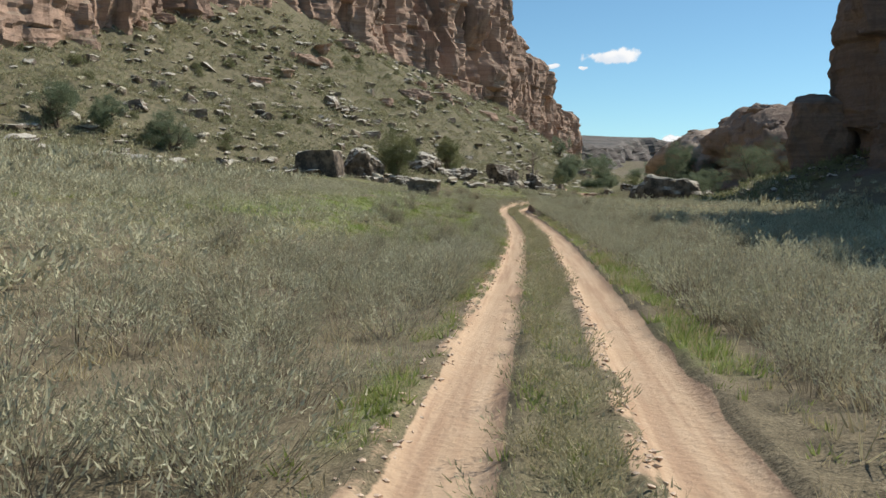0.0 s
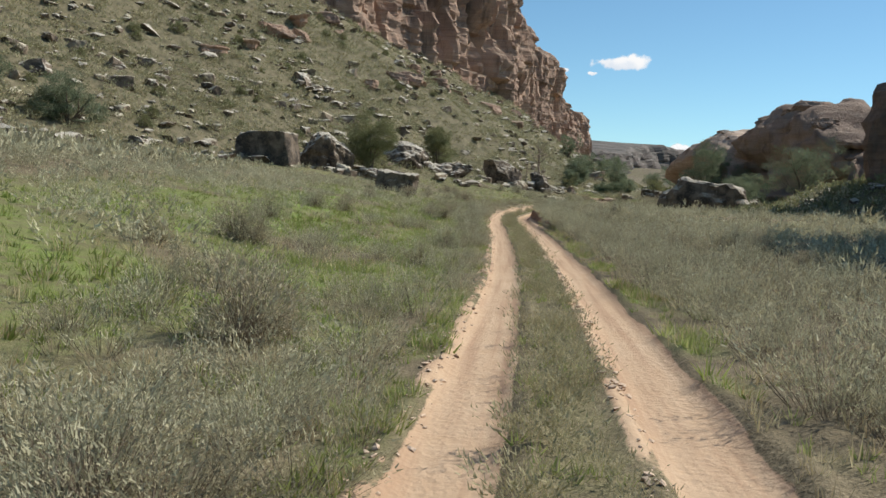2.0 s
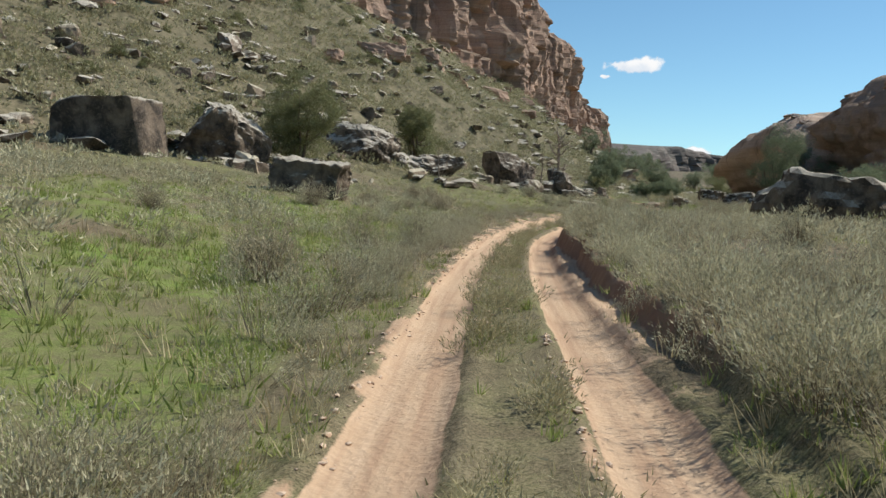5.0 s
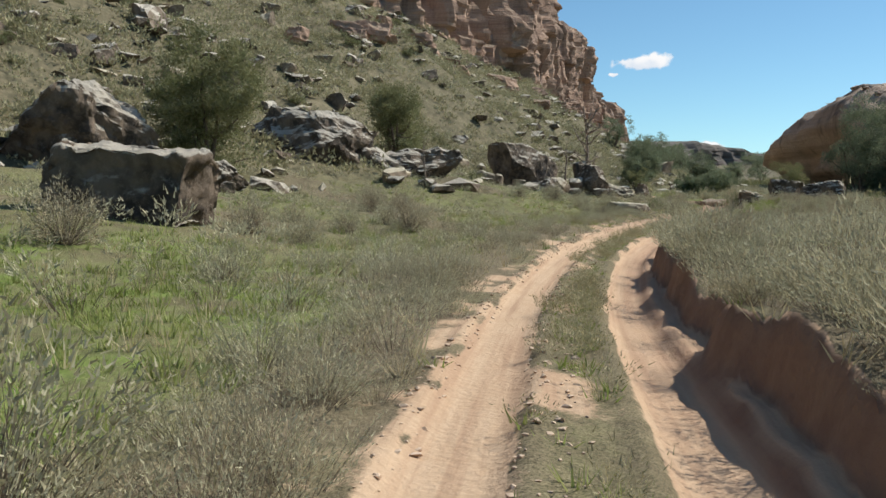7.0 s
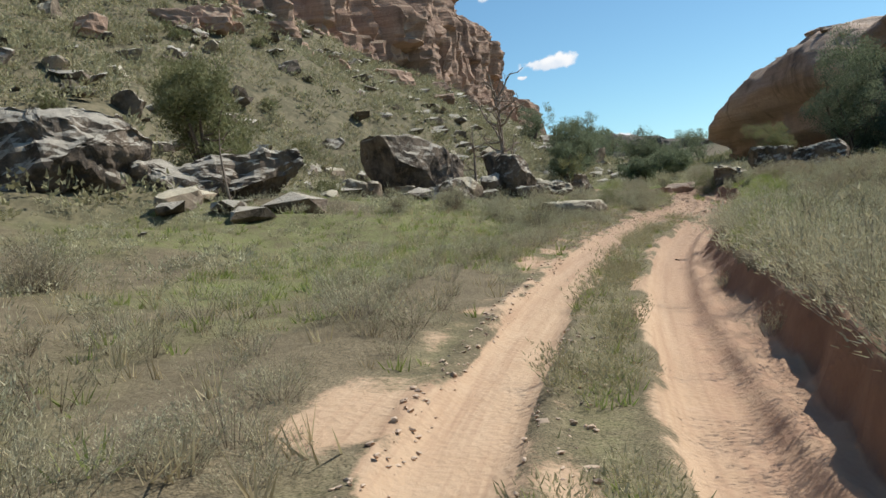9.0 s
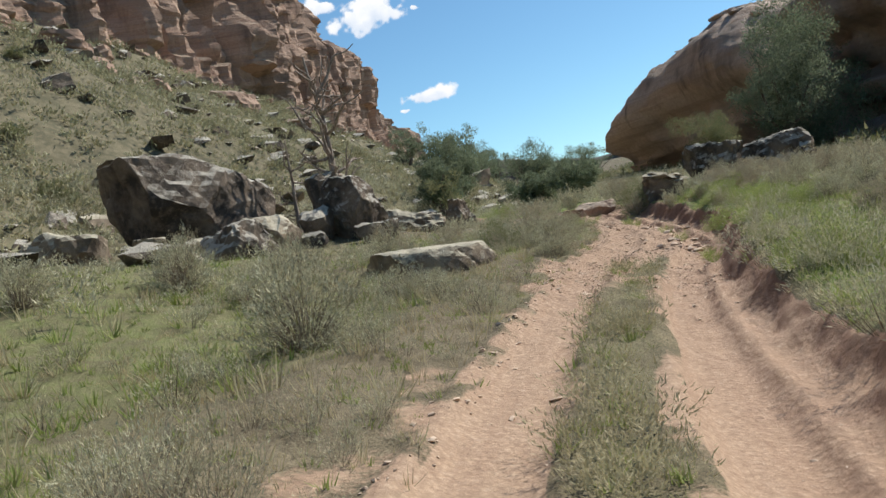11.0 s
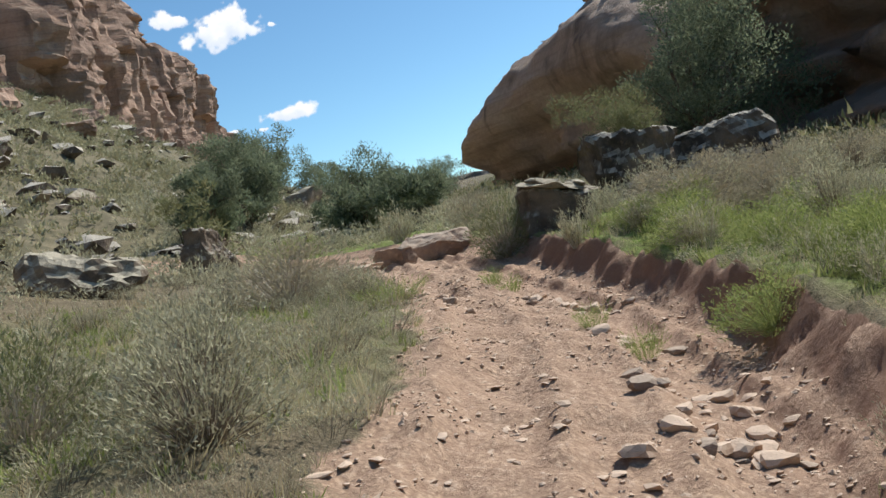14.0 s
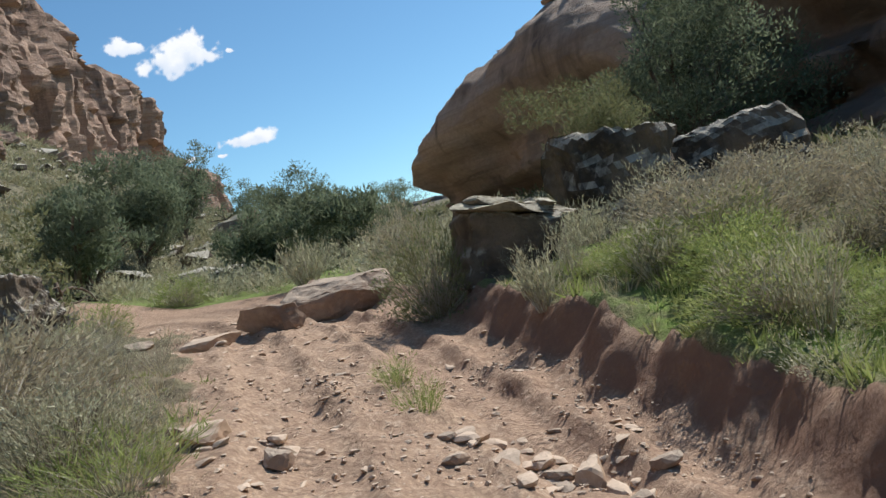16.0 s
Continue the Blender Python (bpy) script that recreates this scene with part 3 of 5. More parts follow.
def fin(name, ys, xs, crest, mat, seed, foot=None, width=24.0, bulge=2.0, step=0.45, n=64, nose=0.0, ledgy=1.0, under=1.0, blunt=6.0):
    """A rounded sandstone fin along y: crest heights over its line, undercut at its foot, round over its top, closed at both ends."""
    fx, fc = spline(ys, xs), spline(ys, crest)
    y = np.arange(ys[0], ys[-1] + 1e-6, step)
    end = np.minimum((y - ys[0]), (ys[-1] - y))
    shut = np.clip(1 - (1 - np.clip(end / blunt, 0.0, 1)) ** 2.2, 0, 1) ** 0.5
    base = land(fx(y) + 3, y, False) - 2.5
    tip = smooth(ys[-1] - 5, ys[-1], y)
    base = base + nose * tip
    a = np.linspace(0, 1, n)
    A, Yg = np.meshgrid(a, y)
    H = (fc(y) - base)[:, None] * (0.25 + 0.75 * shut)[:, None]
    # outline of one slice: from the canyon-side foot up the face, over the top, down the back
    prof_z = np.interp(a, [0, 0.16, 0.36, 0.50, 0.60, 0.72, 0.86, 1.0], [0, 0.26, 0.62, 0.86, 0.97, 1.0, 0.8, 0.0])
    prof_x = np.interp(a, [0, 0.16, 0.36, 0.50, 0.60, 0.72, 0.86, 1.0], [2.6, 2.0, -0.2, 0.6, 2.6, 8.0, 18.0, 22.0])
    prof_x = prof_x - (1 - under) * np.interp(a, [0, 0.16, 0.36, 0.5], [6.5, 5.0, 1.2, 0])
    ker = np.ones(5) / 5
    prof_z = np.convolve(np.pad(prof_z, 2, "edge"), ker, "valid")
    prof_x = np.convolve(np.pad(prof_x, 2, "edge"), ker, "valid")
    Zg = base[:, None] + H * prof_z[None]
    Xg = fx(y)[:, None] + prof_x[None] * (width / 22.0) * (0.35 + 0.65 * shut)[:, None] - bulge * np.exp(-((prof_z[None] - 0.7) / 0.25) ** 2) * (prof_x[None] < 4)
    bz = Zg + 0.06 * Yg + 0.8 * fbm(Yg / 9 + seed, Zg / 9, 2)
    side = (A < 0.62)
    out = fbm(bz / 1.7 + seed, Yg / 40, 3) * 1.0 + fbm(Yg / 7 + seed, bz / 5, 3) * 1.6 + np.round(fbm(bz / 3.1 + seed, bz * 0, 2) * 4) / 4 * 0.8
    lower = 1 - smooth(0.25, 0.7, prof_z)[None]
    out = out * (0.4 + 1.5 * lower) + fbm(Yg / 1.3, bz / 0.8 + seed, 3) * 0.35
    Xg = Xg - out * np.where(side, 1, 0.4) * ledgy
    Zg = Zg + np.where(prof_z[None] > 0.9, fbm(Xg / 3, Yg / 3, 3) * 0.8, 0) + np.where(prof_z[None] > 0.8, np.round(fbm(Yg / 5 + seed, Xg / 9, 2) * 4) / 4 * 0.8 * ledgy, 0)
    P = np.stack([Xg, Yg + 0 * Xg, Zg], -1)
    return mesh_from(name, P.reshape(-1, 3), grid_faces(P.shape[1], P.shape[0]), mat)


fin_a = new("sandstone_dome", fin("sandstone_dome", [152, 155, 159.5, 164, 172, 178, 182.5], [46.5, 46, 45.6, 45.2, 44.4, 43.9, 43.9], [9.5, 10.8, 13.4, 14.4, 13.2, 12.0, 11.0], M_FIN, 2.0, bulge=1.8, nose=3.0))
tagged(fin_a, "rounded red sandstone dome with an overhanging nose, in shade", "rock dome")
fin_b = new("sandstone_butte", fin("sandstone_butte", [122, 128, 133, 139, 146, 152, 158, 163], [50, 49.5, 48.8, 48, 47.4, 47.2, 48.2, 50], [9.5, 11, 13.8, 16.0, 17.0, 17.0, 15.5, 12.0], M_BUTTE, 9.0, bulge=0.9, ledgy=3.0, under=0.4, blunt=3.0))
tagged(fin_b, "rounded sandstone butte with pale caprock, beside the dome", "butte")
# from (43, 77) on: unseen, added and shaped to cast the meadow's shadow
PILLAR = [(76, 112, 5, 16), (60, 108, 5, 22), (47, 101, 5, 26), (43, 94, 4, 28), (43, 85, 4, 25), (43, 77, 4, 15), (43, 67, 4, 22), (43.2, 61, 3, 41), (43.5, 44, 3, 41), (45, 30, 3, 41), (58, 8, 3, 38), (88, -30, 4, 34)]
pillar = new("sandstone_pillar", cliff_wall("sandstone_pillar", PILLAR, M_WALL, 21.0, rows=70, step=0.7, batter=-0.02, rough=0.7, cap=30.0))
tagged(pillar, "dark shaded sandstone wall with an overhanging pillar at its end", "rock wall")

# far mesas at the canyon's head
MESA = [(80, 520, 16, 31), (130, 640, 20, 37), (170, 800, 24, 47), (230, 900, 26, 62), (330, 930, 26, 50), (420, 860, 26, 66), (520, 700, 26, 70)]
mesa = new("far_mesa", cliff_wall("far_mesa", MESA, M_FAR, 31.0, rows=24, step=6.0, batter=0.5, cap=200.0, bed=0.5))
tagged(mesa, "distant dark mesa with flat cap at the canyon head", "mesa", kind="structure")


# ---- boulders ----
def boulder_mesh(name, size, mat, seed, cuts=10, sub=4, rough=0.05, flat=0.0, bedded=0.0, soft=0.1, boxy=False):
    """A fallen block: a lump cut by planes into facets, its edges worn and its skin pitted. Its foot lies at z = 0."""
    r = random.Random(seed)
    bm = bmesh.new()
    bmesh.ops.create_icosphere(bm, subdivisions=sub, radius=1.0)
    if boxy:
        planes = []
        for ax in range(4):
            a = radians(90 * ax + r.uniform(-9, 9))
            planes.append((Vector((math.cos(a), math.sin(a), r.uniform(-0.08, 0.12))).normalized(), 0.55))
        planes += [(Vector((r.uniform(-1, 1), r.uniform(-1, 1), r.uniform(0.2, 1))).normalized(), r.uniform(0.78, 0.9)) for _ in range(4)]
    else:
        planes = [(Vector((r.uniform(-1, 1), r.uniform(-1, 1), r.uniform(-0.7, 1))).normalized(), r.uniform(0.55, 0.85)) for _ in range(cuts)]
    planes += [(Vector((r.uniform(-0.1, 0.1), r.uniform(-0.1, 0.1), 1)).normalized(), 0.62 - 0.2 * flat), (Vector((0, 0, -1)), 0.6)]
    off = Vector((r.uniform(-50, 50), r.uniform(-50, 50), r.uniform(-50, 50)))
    for v in bm.verts:
        p = v.co.copy() * 1.15
        for _ in range(2):
            for nrm, d in planes:
                e = p.dot(nrm) - d
                if e > 0:
                    p -= nrm * e * (1 - soft)
        v.co = p
    lo = [min(v.co[i] for v in bm.verts) for i in range(3)]
    hi = [max(v.co[i] for v in bm.verts) for i in range(3)]
    for v in bm.verts:
        v.co = Vector(((v.co[i] - (lo[i] + hi[i]) / 2) / (hi[i] - lo[i]) * size[i] for i in range(3)))
        v.co.z += size[2] / 2
    bm.normal_update()
    scale = max(size)
    moved = []
    for v in bm.verts:
        q = v.co + off
        d = noise.fractal(q * (2.2 / scale), 0.9, 2.0, 4) * rough * scale * 1.0 + noise.fractal(q * (8 / scale), 0.9, 2.0, 4) * rough * scale * 0.7 + noise.fractal(q * (22 / scale), 0.9, 2.0, 3) * rough * scale * 0.2
        crack = max(0.0, 0.12 - abs(noise.noise(q * (3.1 / scale) + off))) * rough * scale * 4
        if bedded:
            d += bedded * (noise.noise(Vector((q.x * 0.15, q.y * 0.15, q.z * 6 / size[2]))))
        moved.append(v.co + v.normal * (d - crack))
    for v, c in zip(bm.verts, moved):
        v.co = c
    me = bpy.data.meshes.new(name)
    bm.to_mesh(me)
    bm.free()
    me.polygons.foreach_set("use_smooth", np.full(len(me.polygons), sub >= 4 and boxy, bool))
    me.materials.append(mat)
    return me


def put_rock(me, x, y, turn, label, sink=0.15, tilt=(0, 0), z=None, name="boulder", group="", scale=(1, 1, 1)):
    ob = new(name, me)
    zz = float(land(x, y)) - sink if z is None else z
    ob.matrix_basis = pose(x, y, zz, tilt[0], tilt[1], turn) @ Matrix.Diagonal((*scale, 1))
    return tagged(ob, label, "boulder", group)


BM = lambda size, mat, seed, **k: boulder_mesh("boulder", size, mat, seed, **k)
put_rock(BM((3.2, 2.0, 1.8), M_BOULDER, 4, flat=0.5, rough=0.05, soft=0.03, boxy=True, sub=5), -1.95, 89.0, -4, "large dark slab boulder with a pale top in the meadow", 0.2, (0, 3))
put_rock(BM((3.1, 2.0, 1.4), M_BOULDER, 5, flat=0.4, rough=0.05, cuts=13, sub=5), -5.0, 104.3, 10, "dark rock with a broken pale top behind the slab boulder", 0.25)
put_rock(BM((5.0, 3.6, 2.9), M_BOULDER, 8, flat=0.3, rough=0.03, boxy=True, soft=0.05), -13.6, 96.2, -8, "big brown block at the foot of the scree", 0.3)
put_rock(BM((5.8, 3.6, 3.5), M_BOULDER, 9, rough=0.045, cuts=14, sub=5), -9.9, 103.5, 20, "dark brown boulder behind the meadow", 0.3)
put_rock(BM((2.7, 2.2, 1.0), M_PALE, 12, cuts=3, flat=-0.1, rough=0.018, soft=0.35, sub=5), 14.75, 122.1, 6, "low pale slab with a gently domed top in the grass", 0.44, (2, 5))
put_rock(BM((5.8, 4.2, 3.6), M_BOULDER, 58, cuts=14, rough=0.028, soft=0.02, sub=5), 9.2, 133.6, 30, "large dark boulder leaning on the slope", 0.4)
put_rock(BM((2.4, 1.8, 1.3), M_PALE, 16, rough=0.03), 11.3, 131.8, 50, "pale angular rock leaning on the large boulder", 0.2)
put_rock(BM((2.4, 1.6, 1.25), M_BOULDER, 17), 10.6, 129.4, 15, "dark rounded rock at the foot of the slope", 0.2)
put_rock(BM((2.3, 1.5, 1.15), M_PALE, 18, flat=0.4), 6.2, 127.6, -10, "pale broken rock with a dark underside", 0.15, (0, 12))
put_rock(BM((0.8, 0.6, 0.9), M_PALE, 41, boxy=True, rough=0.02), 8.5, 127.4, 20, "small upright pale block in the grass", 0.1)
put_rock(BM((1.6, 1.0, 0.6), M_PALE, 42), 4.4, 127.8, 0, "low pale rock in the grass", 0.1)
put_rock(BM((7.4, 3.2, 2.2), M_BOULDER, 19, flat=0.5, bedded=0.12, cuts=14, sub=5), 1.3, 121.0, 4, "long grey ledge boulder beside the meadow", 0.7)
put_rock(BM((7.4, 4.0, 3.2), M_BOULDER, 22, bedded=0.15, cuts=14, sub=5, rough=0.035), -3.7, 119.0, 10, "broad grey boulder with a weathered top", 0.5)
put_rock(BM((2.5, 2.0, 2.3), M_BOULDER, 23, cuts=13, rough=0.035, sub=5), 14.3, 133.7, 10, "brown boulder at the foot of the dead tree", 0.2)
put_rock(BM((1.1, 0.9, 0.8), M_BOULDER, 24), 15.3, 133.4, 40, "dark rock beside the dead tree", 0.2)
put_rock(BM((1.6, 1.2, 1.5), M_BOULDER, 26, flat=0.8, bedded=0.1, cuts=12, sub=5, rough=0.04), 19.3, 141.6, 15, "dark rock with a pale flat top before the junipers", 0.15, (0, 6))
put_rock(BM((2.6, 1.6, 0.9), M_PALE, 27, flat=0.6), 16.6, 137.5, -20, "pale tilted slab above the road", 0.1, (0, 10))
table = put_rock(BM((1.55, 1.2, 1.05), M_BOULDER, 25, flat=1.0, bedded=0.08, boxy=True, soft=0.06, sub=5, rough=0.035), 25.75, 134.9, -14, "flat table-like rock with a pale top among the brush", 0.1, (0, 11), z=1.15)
for px, py, pz, size, sd in ((0.0, 0.0, 0.97, (1.72, 1.3, 0.16), 46), (-0.22, 0.1, 1.07, (1.1, 0.8, 0.13), 47), (0.4, -0.15, 1.06, (0.6, 0.5, 0.12), 48)):
    plate = new("cap_plate", boulder_mesh("cap_plate", size, M_PALE, sd, cuts=8, sub=4, flat=0.3, rough=0.02))
    plate.matrix_basis = pose(px, py, pz, 0, 0, 40 * sd)
    plate.parent = table
put_rock(BM((2.5, 2.2, 2.5), M_BOULDER, 28, flat=0.4, bedded=0.12, sub=5), 29.5, 137.2, 0, "grey boulder with a pale top", 0.2, (-4, 2), z=0.8)
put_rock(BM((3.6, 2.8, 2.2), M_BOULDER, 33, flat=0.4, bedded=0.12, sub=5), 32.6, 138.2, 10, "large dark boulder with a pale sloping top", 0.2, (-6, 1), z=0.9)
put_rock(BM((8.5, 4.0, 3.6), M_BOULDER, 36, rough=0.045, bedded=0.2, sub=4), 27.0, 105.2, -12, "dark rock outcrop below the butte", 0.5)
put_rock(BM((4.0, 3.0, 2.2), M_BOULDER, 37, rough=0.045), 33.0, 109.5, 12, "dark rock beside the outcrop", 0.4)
put_rock(BM((2.5, 1.3, 0.75), M_LEDGE, 44, flat=0.6, rough=0.02, bedded=0.04, soft=0.2, sub=5), 24.0, 137.7, 28, "red sandstone ledge block beside the road bend", 0.15)
put_rock(BM((1.0, 0.7, 0.4), M_LEDGE, 45, flat=0.5, rough=0.03), 22.8, 136.6, -15, "low red ledge rock in the roadway", 0.1)

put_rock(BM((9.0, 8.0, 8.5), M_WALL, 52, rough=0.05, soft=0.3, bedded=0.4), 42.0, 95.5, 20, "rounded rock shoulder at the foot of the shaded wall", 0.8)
for sx, sy, turn, size, sd in ((13.0, 133.0, 30, (1.3, 1.0, 1.3), 81), (14.6, 132.4, 10, (1.2, 0.9, 0.8), 83), (13.4, 134.6, 50, (1.5, 1.2, 2.2), 84), (12.6, 132.0, 0, (1.1, 0.8, 0.6), 85)):
    put_rock(BM(size, M_BOULDER, sd, sub=3, rough=0.06), sx, sy, turn, "dark brown rock of the pile round the dead tree", 0.15, group="rock pile round the dead tree")

# fallen rocks along the foot of the scree and on it
kinds = [BM((1.0, 0.8, 0.62), m, 200 + i, sub=3, rough=0.05, boxy=i == 3, cuts=7 + i, flat=0.3 * (i % 3)) for i, m in enumerate((M_BOULDER, M_BOULDER, M_PALE, M_BOULDER, M_PALE, M_PALE, M_BOULDER, M_BOULDER))]
rr = random.Random(77)
count = 0
while count < 190:
    x, y = rr.uniform(-60, 34), rr.uniform(72, 215)
    u = float(upslope(x, y))
    if not (67 < u < 113) or (u > 78 and rr.random() < 0.35) or (u < 74 and rr.random() < 0.6) or abs(float(across(x, y))) < 6:
        continue
    i = rr.randrange(8)
    s = rr.uniform(0.7, 2.0) * (1.6 if rr.random() < 0.25 else 1)
    put_rock(kinds[i], x, y, rr.uniform(0, 360), ("dark brown fallen rock on the scree", "dark brown fallen rock on the scree", "pale fallen rock on the scree", "dark brown fallen rock on the scree", "pale fallen rock on the scree", "pale fallen rock on the scree", "dark brown fallen rock on the scree", "dark brown fallen rock on the scree")[i],
             0.24 * s, (rr.uniform(-15, 15), rr.uniform(-15, 15)), group="fallen rocks on the scree", scale=(s * rr.uniform(0.8, 1.6), s, s * rr.uniform(0.7, 1.2)))
    count += 1


# large red blocks and ledges under the cliff
slabs = [BM((1.0, 0.75, 0.5), M_CLIFF, 260 + i, sub=4, rough=0.04, cuts=12, flat=0.5, bedded=0.05) for i in range(3)]
count = 0
while count < 42:
    x, y = rr.uniform(-58, 26), rr.uniform(86, 215)
    u = float(upslope(x, y))
    if not 97 < u < 113:
        continue
    k = rr.uniform(1.6, 4.2)
    put_rock(slabs[count % 3], x, y, rr.uniform(0, 360), "reddish sandstone block below the cliff", 0.18 * k, (rr.uniform(-12, 12), rr.uniform(-12, 12)), group="blocks below the cliff", scale=(k * rr.uniform(1.0, 1.5), k, k))
    count += 1


def stones(name, pts, sizes, mat, seed, label, flatness=0.6):
    """Many small stones as one object."""
    r = np.random.RandomState(seed)
    bm = bmesh.new()
    bmesh.ops.create_icosphere(bm, subdivisions=1, radius=0.5)
    v0 = np.array([v.co[:] for v in bm.verts])
    f0 = np.array([[v.index for v in f.verts] for f in bm.faces])
    bm.free()
    n = len(pts)
    V = v0[None] * (1 + r.uniform(-0.3, 0.3, (n, len(v0), 1)))
    V = V * np.stack([r.uniform(0.8, 1.6, n), r.uniform(0.7, 1.1, n), r.uniform(0.35, 0.9, n) * flatness], -1)[:, None]
    for _ in range(3):
        d = unit3(r.normal(size=(n, 3)) * np.array([1, 1, 0.7]))
        e = np.maximum(0, np.einsum("nvk,nk->nv", V, d) - r.uniform(0.12, 0.3, n)[:, None])
        V = V - e[..., None] * d[:, None]
    a = r.uniform(0, 6.28, n)
    c, s = np.cos(a)[:, None], np.sin(a)[:, None]
    V = np.stack([V[..., 0] * c - V[..., 1] * s, V[..., 0] * s + V[..., 1] * c, V[..., 2] + 0.12 * (V[..., 0] * r.uniform(-1, 1, (n, 1)))], -1) * sizes[:, None, None]
    V[..., 0] += pts[:, 0][:, None]
    V[..., 1] += pts[:, 1][:, None]
    V[..., 2] += (land(pts[:, 0], pts[:, 1]) + 0.08 * sizes)[:, None]
    F = (f0[None] + (np.arange(n) * len(v0))[:, None, None]).reshape(-1, 3)
    return tagged(new(name, mesh_from(name, V.reshape(-1, 3), F, mat, shade=False)), label, "stones", kind="stuff")


def unit3(v):
    return v / (np.linalg.norm(v, axis=-1, keepdims=True) + 1e-9)


r_ = np.random.RandomState(9)
xy = np.stack([r_.uniform(-95, 48, 19000), r_.uniform(60, 260, 19000)], -1)
uu = upslope(xy[:, 0], xy[:, 1])
xy = xy[(uu > 68) & (uu < 116) & (r_.rand(len(xy)) < 0.25 + 0.75 * smooth(-0.2, 0.25, fbm(xy[:, 0] / 7, xy[:, 1] / 7, 3)))]
cut = len(xy) // 4
stones("scree_stones", xy[:cut], r_.uniform(0.2, 1.0, cut) ** 3.0 * 1.9, M_PALE, 3, "pale broken stones scattered over the scree")
stones("scree_stones", xy[cut:], r_.uniform(0.2, 1.0, len(xy) - cut) ** 2.4 * 2.2, M_BOULDER, 4, "brown broken stones scattered over the scree")

M_CLOD = make_boulder("dry_soil_clod", (0.50, 0.36, 0.25), (0.36, 0.24, 0.165), (0.62, 0.49, 0.375), 0.3, 0.015)
# loose stones and ledge fragments in the washed-out part of the road, clods at the edges of the wheel tracks
n = 7000
q = np.stack([r_.uniform(-2.0, 2.0, n), r_.uniform(106, 140, n)], -1)
q[:, 0] = road_x(q[:, 1]) + q[:, 0] * np.sqrt(1 + (road_x(q[:, 1] + 0.5) - road_x(q[:, 1] - 0.5)) ** 2)
q = q[(bare(q[:, 0], q[:, 1]) > 0.5) & (brink(q[:, 0], q[:, 1]) < 1.15) & (r_.rand(n) < np.where(q[:, 1] < 116, 0.12, 1.0) * (0.12 + smooth(-0.1, 0.3, fbm(q[:, 0] / 1.1, q[:, 1] / 1.1, 3))))]
stones("road_stones", q, 0.02 + 0.12 * r_.rand(len(q)) ** 5, M_CLOD, 6, "reddish loose stones in the roadway", 0.35)
q = np.stack([r_.uniform(-1.9, 1.9, 9000), r_.uniform(117, 133, 9000)], -1)
q[:, 0] = road_x(q[:, 1]) + q[:, 0] * np.sqrt(1 + (road_x(q[:, 1] + 0.5) - road_x(q[:, 1] - 0.5)) ** 2)
q = q[(bare(q[:, 0], q[:, 1]) > 0.4) & (brink(q[:, 0], q[:, 1]) < 1.2) & (r_.rand(9000) < 0.15 + 0.85 * smooth(-0.05, 0.25, fbm(q[:, 0] / 0.8 + 3, q[:, 1] / 0.8, 3)))]
stones("soil_crumbs", q, 0.015 + 0.05 * r_.rand(len(q)) ** 2, M_CLOD, 16, "small reddish crumbs of soil in the roadway", 0.9)
spots = [(23.1, 128.7), (22.3, 126.8), (21.3, 130.3), (22.9, 129.6), (21.6, 135.0), (20.9, 123.2), (21.4, 124.4)]
bits = [BM((0.24, 0.17, 0.09), (M_CLOD, M_LEDGE, M_CLOD)[i % 3], 400 + i, sub=2, flat=0.7, rough=0.03) for i in range(6)]
for i in range(196):
    c = spots[i % 7]
    s = 0.3 + 0.8 * rr.random() ** 2
    put_rock(bits[i % 6], c[0] + rr.gauss(0, 0.3), c[1] + rr.gauss(0, 0.3), rr.uniform(0, 360), "flat reddish ledge fragment lying in the roadway", 0.02, (rr.uniform(-14, 14), rr.uniform(-14, 14)), name="rock_fragment", group="ledge fragments in the road", scale=(s, s, 0.8 * s))
n = 30000
q = np.stack([r_.uniform(-1.5, 0.6, n), r_.uniform(2, 118, n)], -1)
keep = (np.abs(q[:, 0] + 1.17) < 0.14) * 0.5 + (np.abs(q[:, 0] - 0.38) < 0.09) * (q[:, 1] < 60) + (np.abs(q[:, 0] + 0.22) < 0.24) * 0.4 * (q[:, 1] > 60) * (q[:, 1] < 98)
q = q[r_.rand(n) < keep]
q[:, 0] = road_x(q[:, 1]) + q[:, 0] * np.sqrt(1 + (road_x(q[:, 1] + 0.5) - road_x(q[:, 1] - 0.5)) ** 2)
stones("soil_clods", q, 0.02 + 0.06 * r_.rand(len(q)) ** 2, M_CLOD, 8, "dry soil clods along the wheel tracks", 0.8)
for sx, sy, turn, size, sd in ((21.15, 130.2, 20, (0.75, 0.5, 0.3), 61), (21.5, 129.7, 70, (0.5, 0.35, 0.25), 62), (21.8, 135.2, 10, (1.5, 0.7, 0.28), 63), (20.9, 136.0, -10, (1.1, 0.6, 0.22), 64), (23.15, 128.9, 30, (0.6, 0.4, 0.3), 65), (22.3, 126.9, 60, (0.45, 0.3, 0.16), 66), (21.35, 128.6, 0, (0.22, 0.18, 0.17), 67), (22.6, 132.4, 15, (0.5, 0.3, 0.12), 68)):
    put_rock(BM(tuple(0.55 * v for v in size), M_CLOD if sd % 2 else M_LEDGE, sd, sub=3, flat=0.6, rough=0.03), sx, sy, turn, "broken ledge rock at the edge of the washed-out road", 0.04, group="ledge rocks in the road")

# rubble on the slope below the dome and the butte
n = 2600
q = np.stack([r_.uniform(27, 58, n), r_.uniform(84, 200, n)], -1)
q = q[q[:, 0] > foot_r(q[:, 1]) - 4]
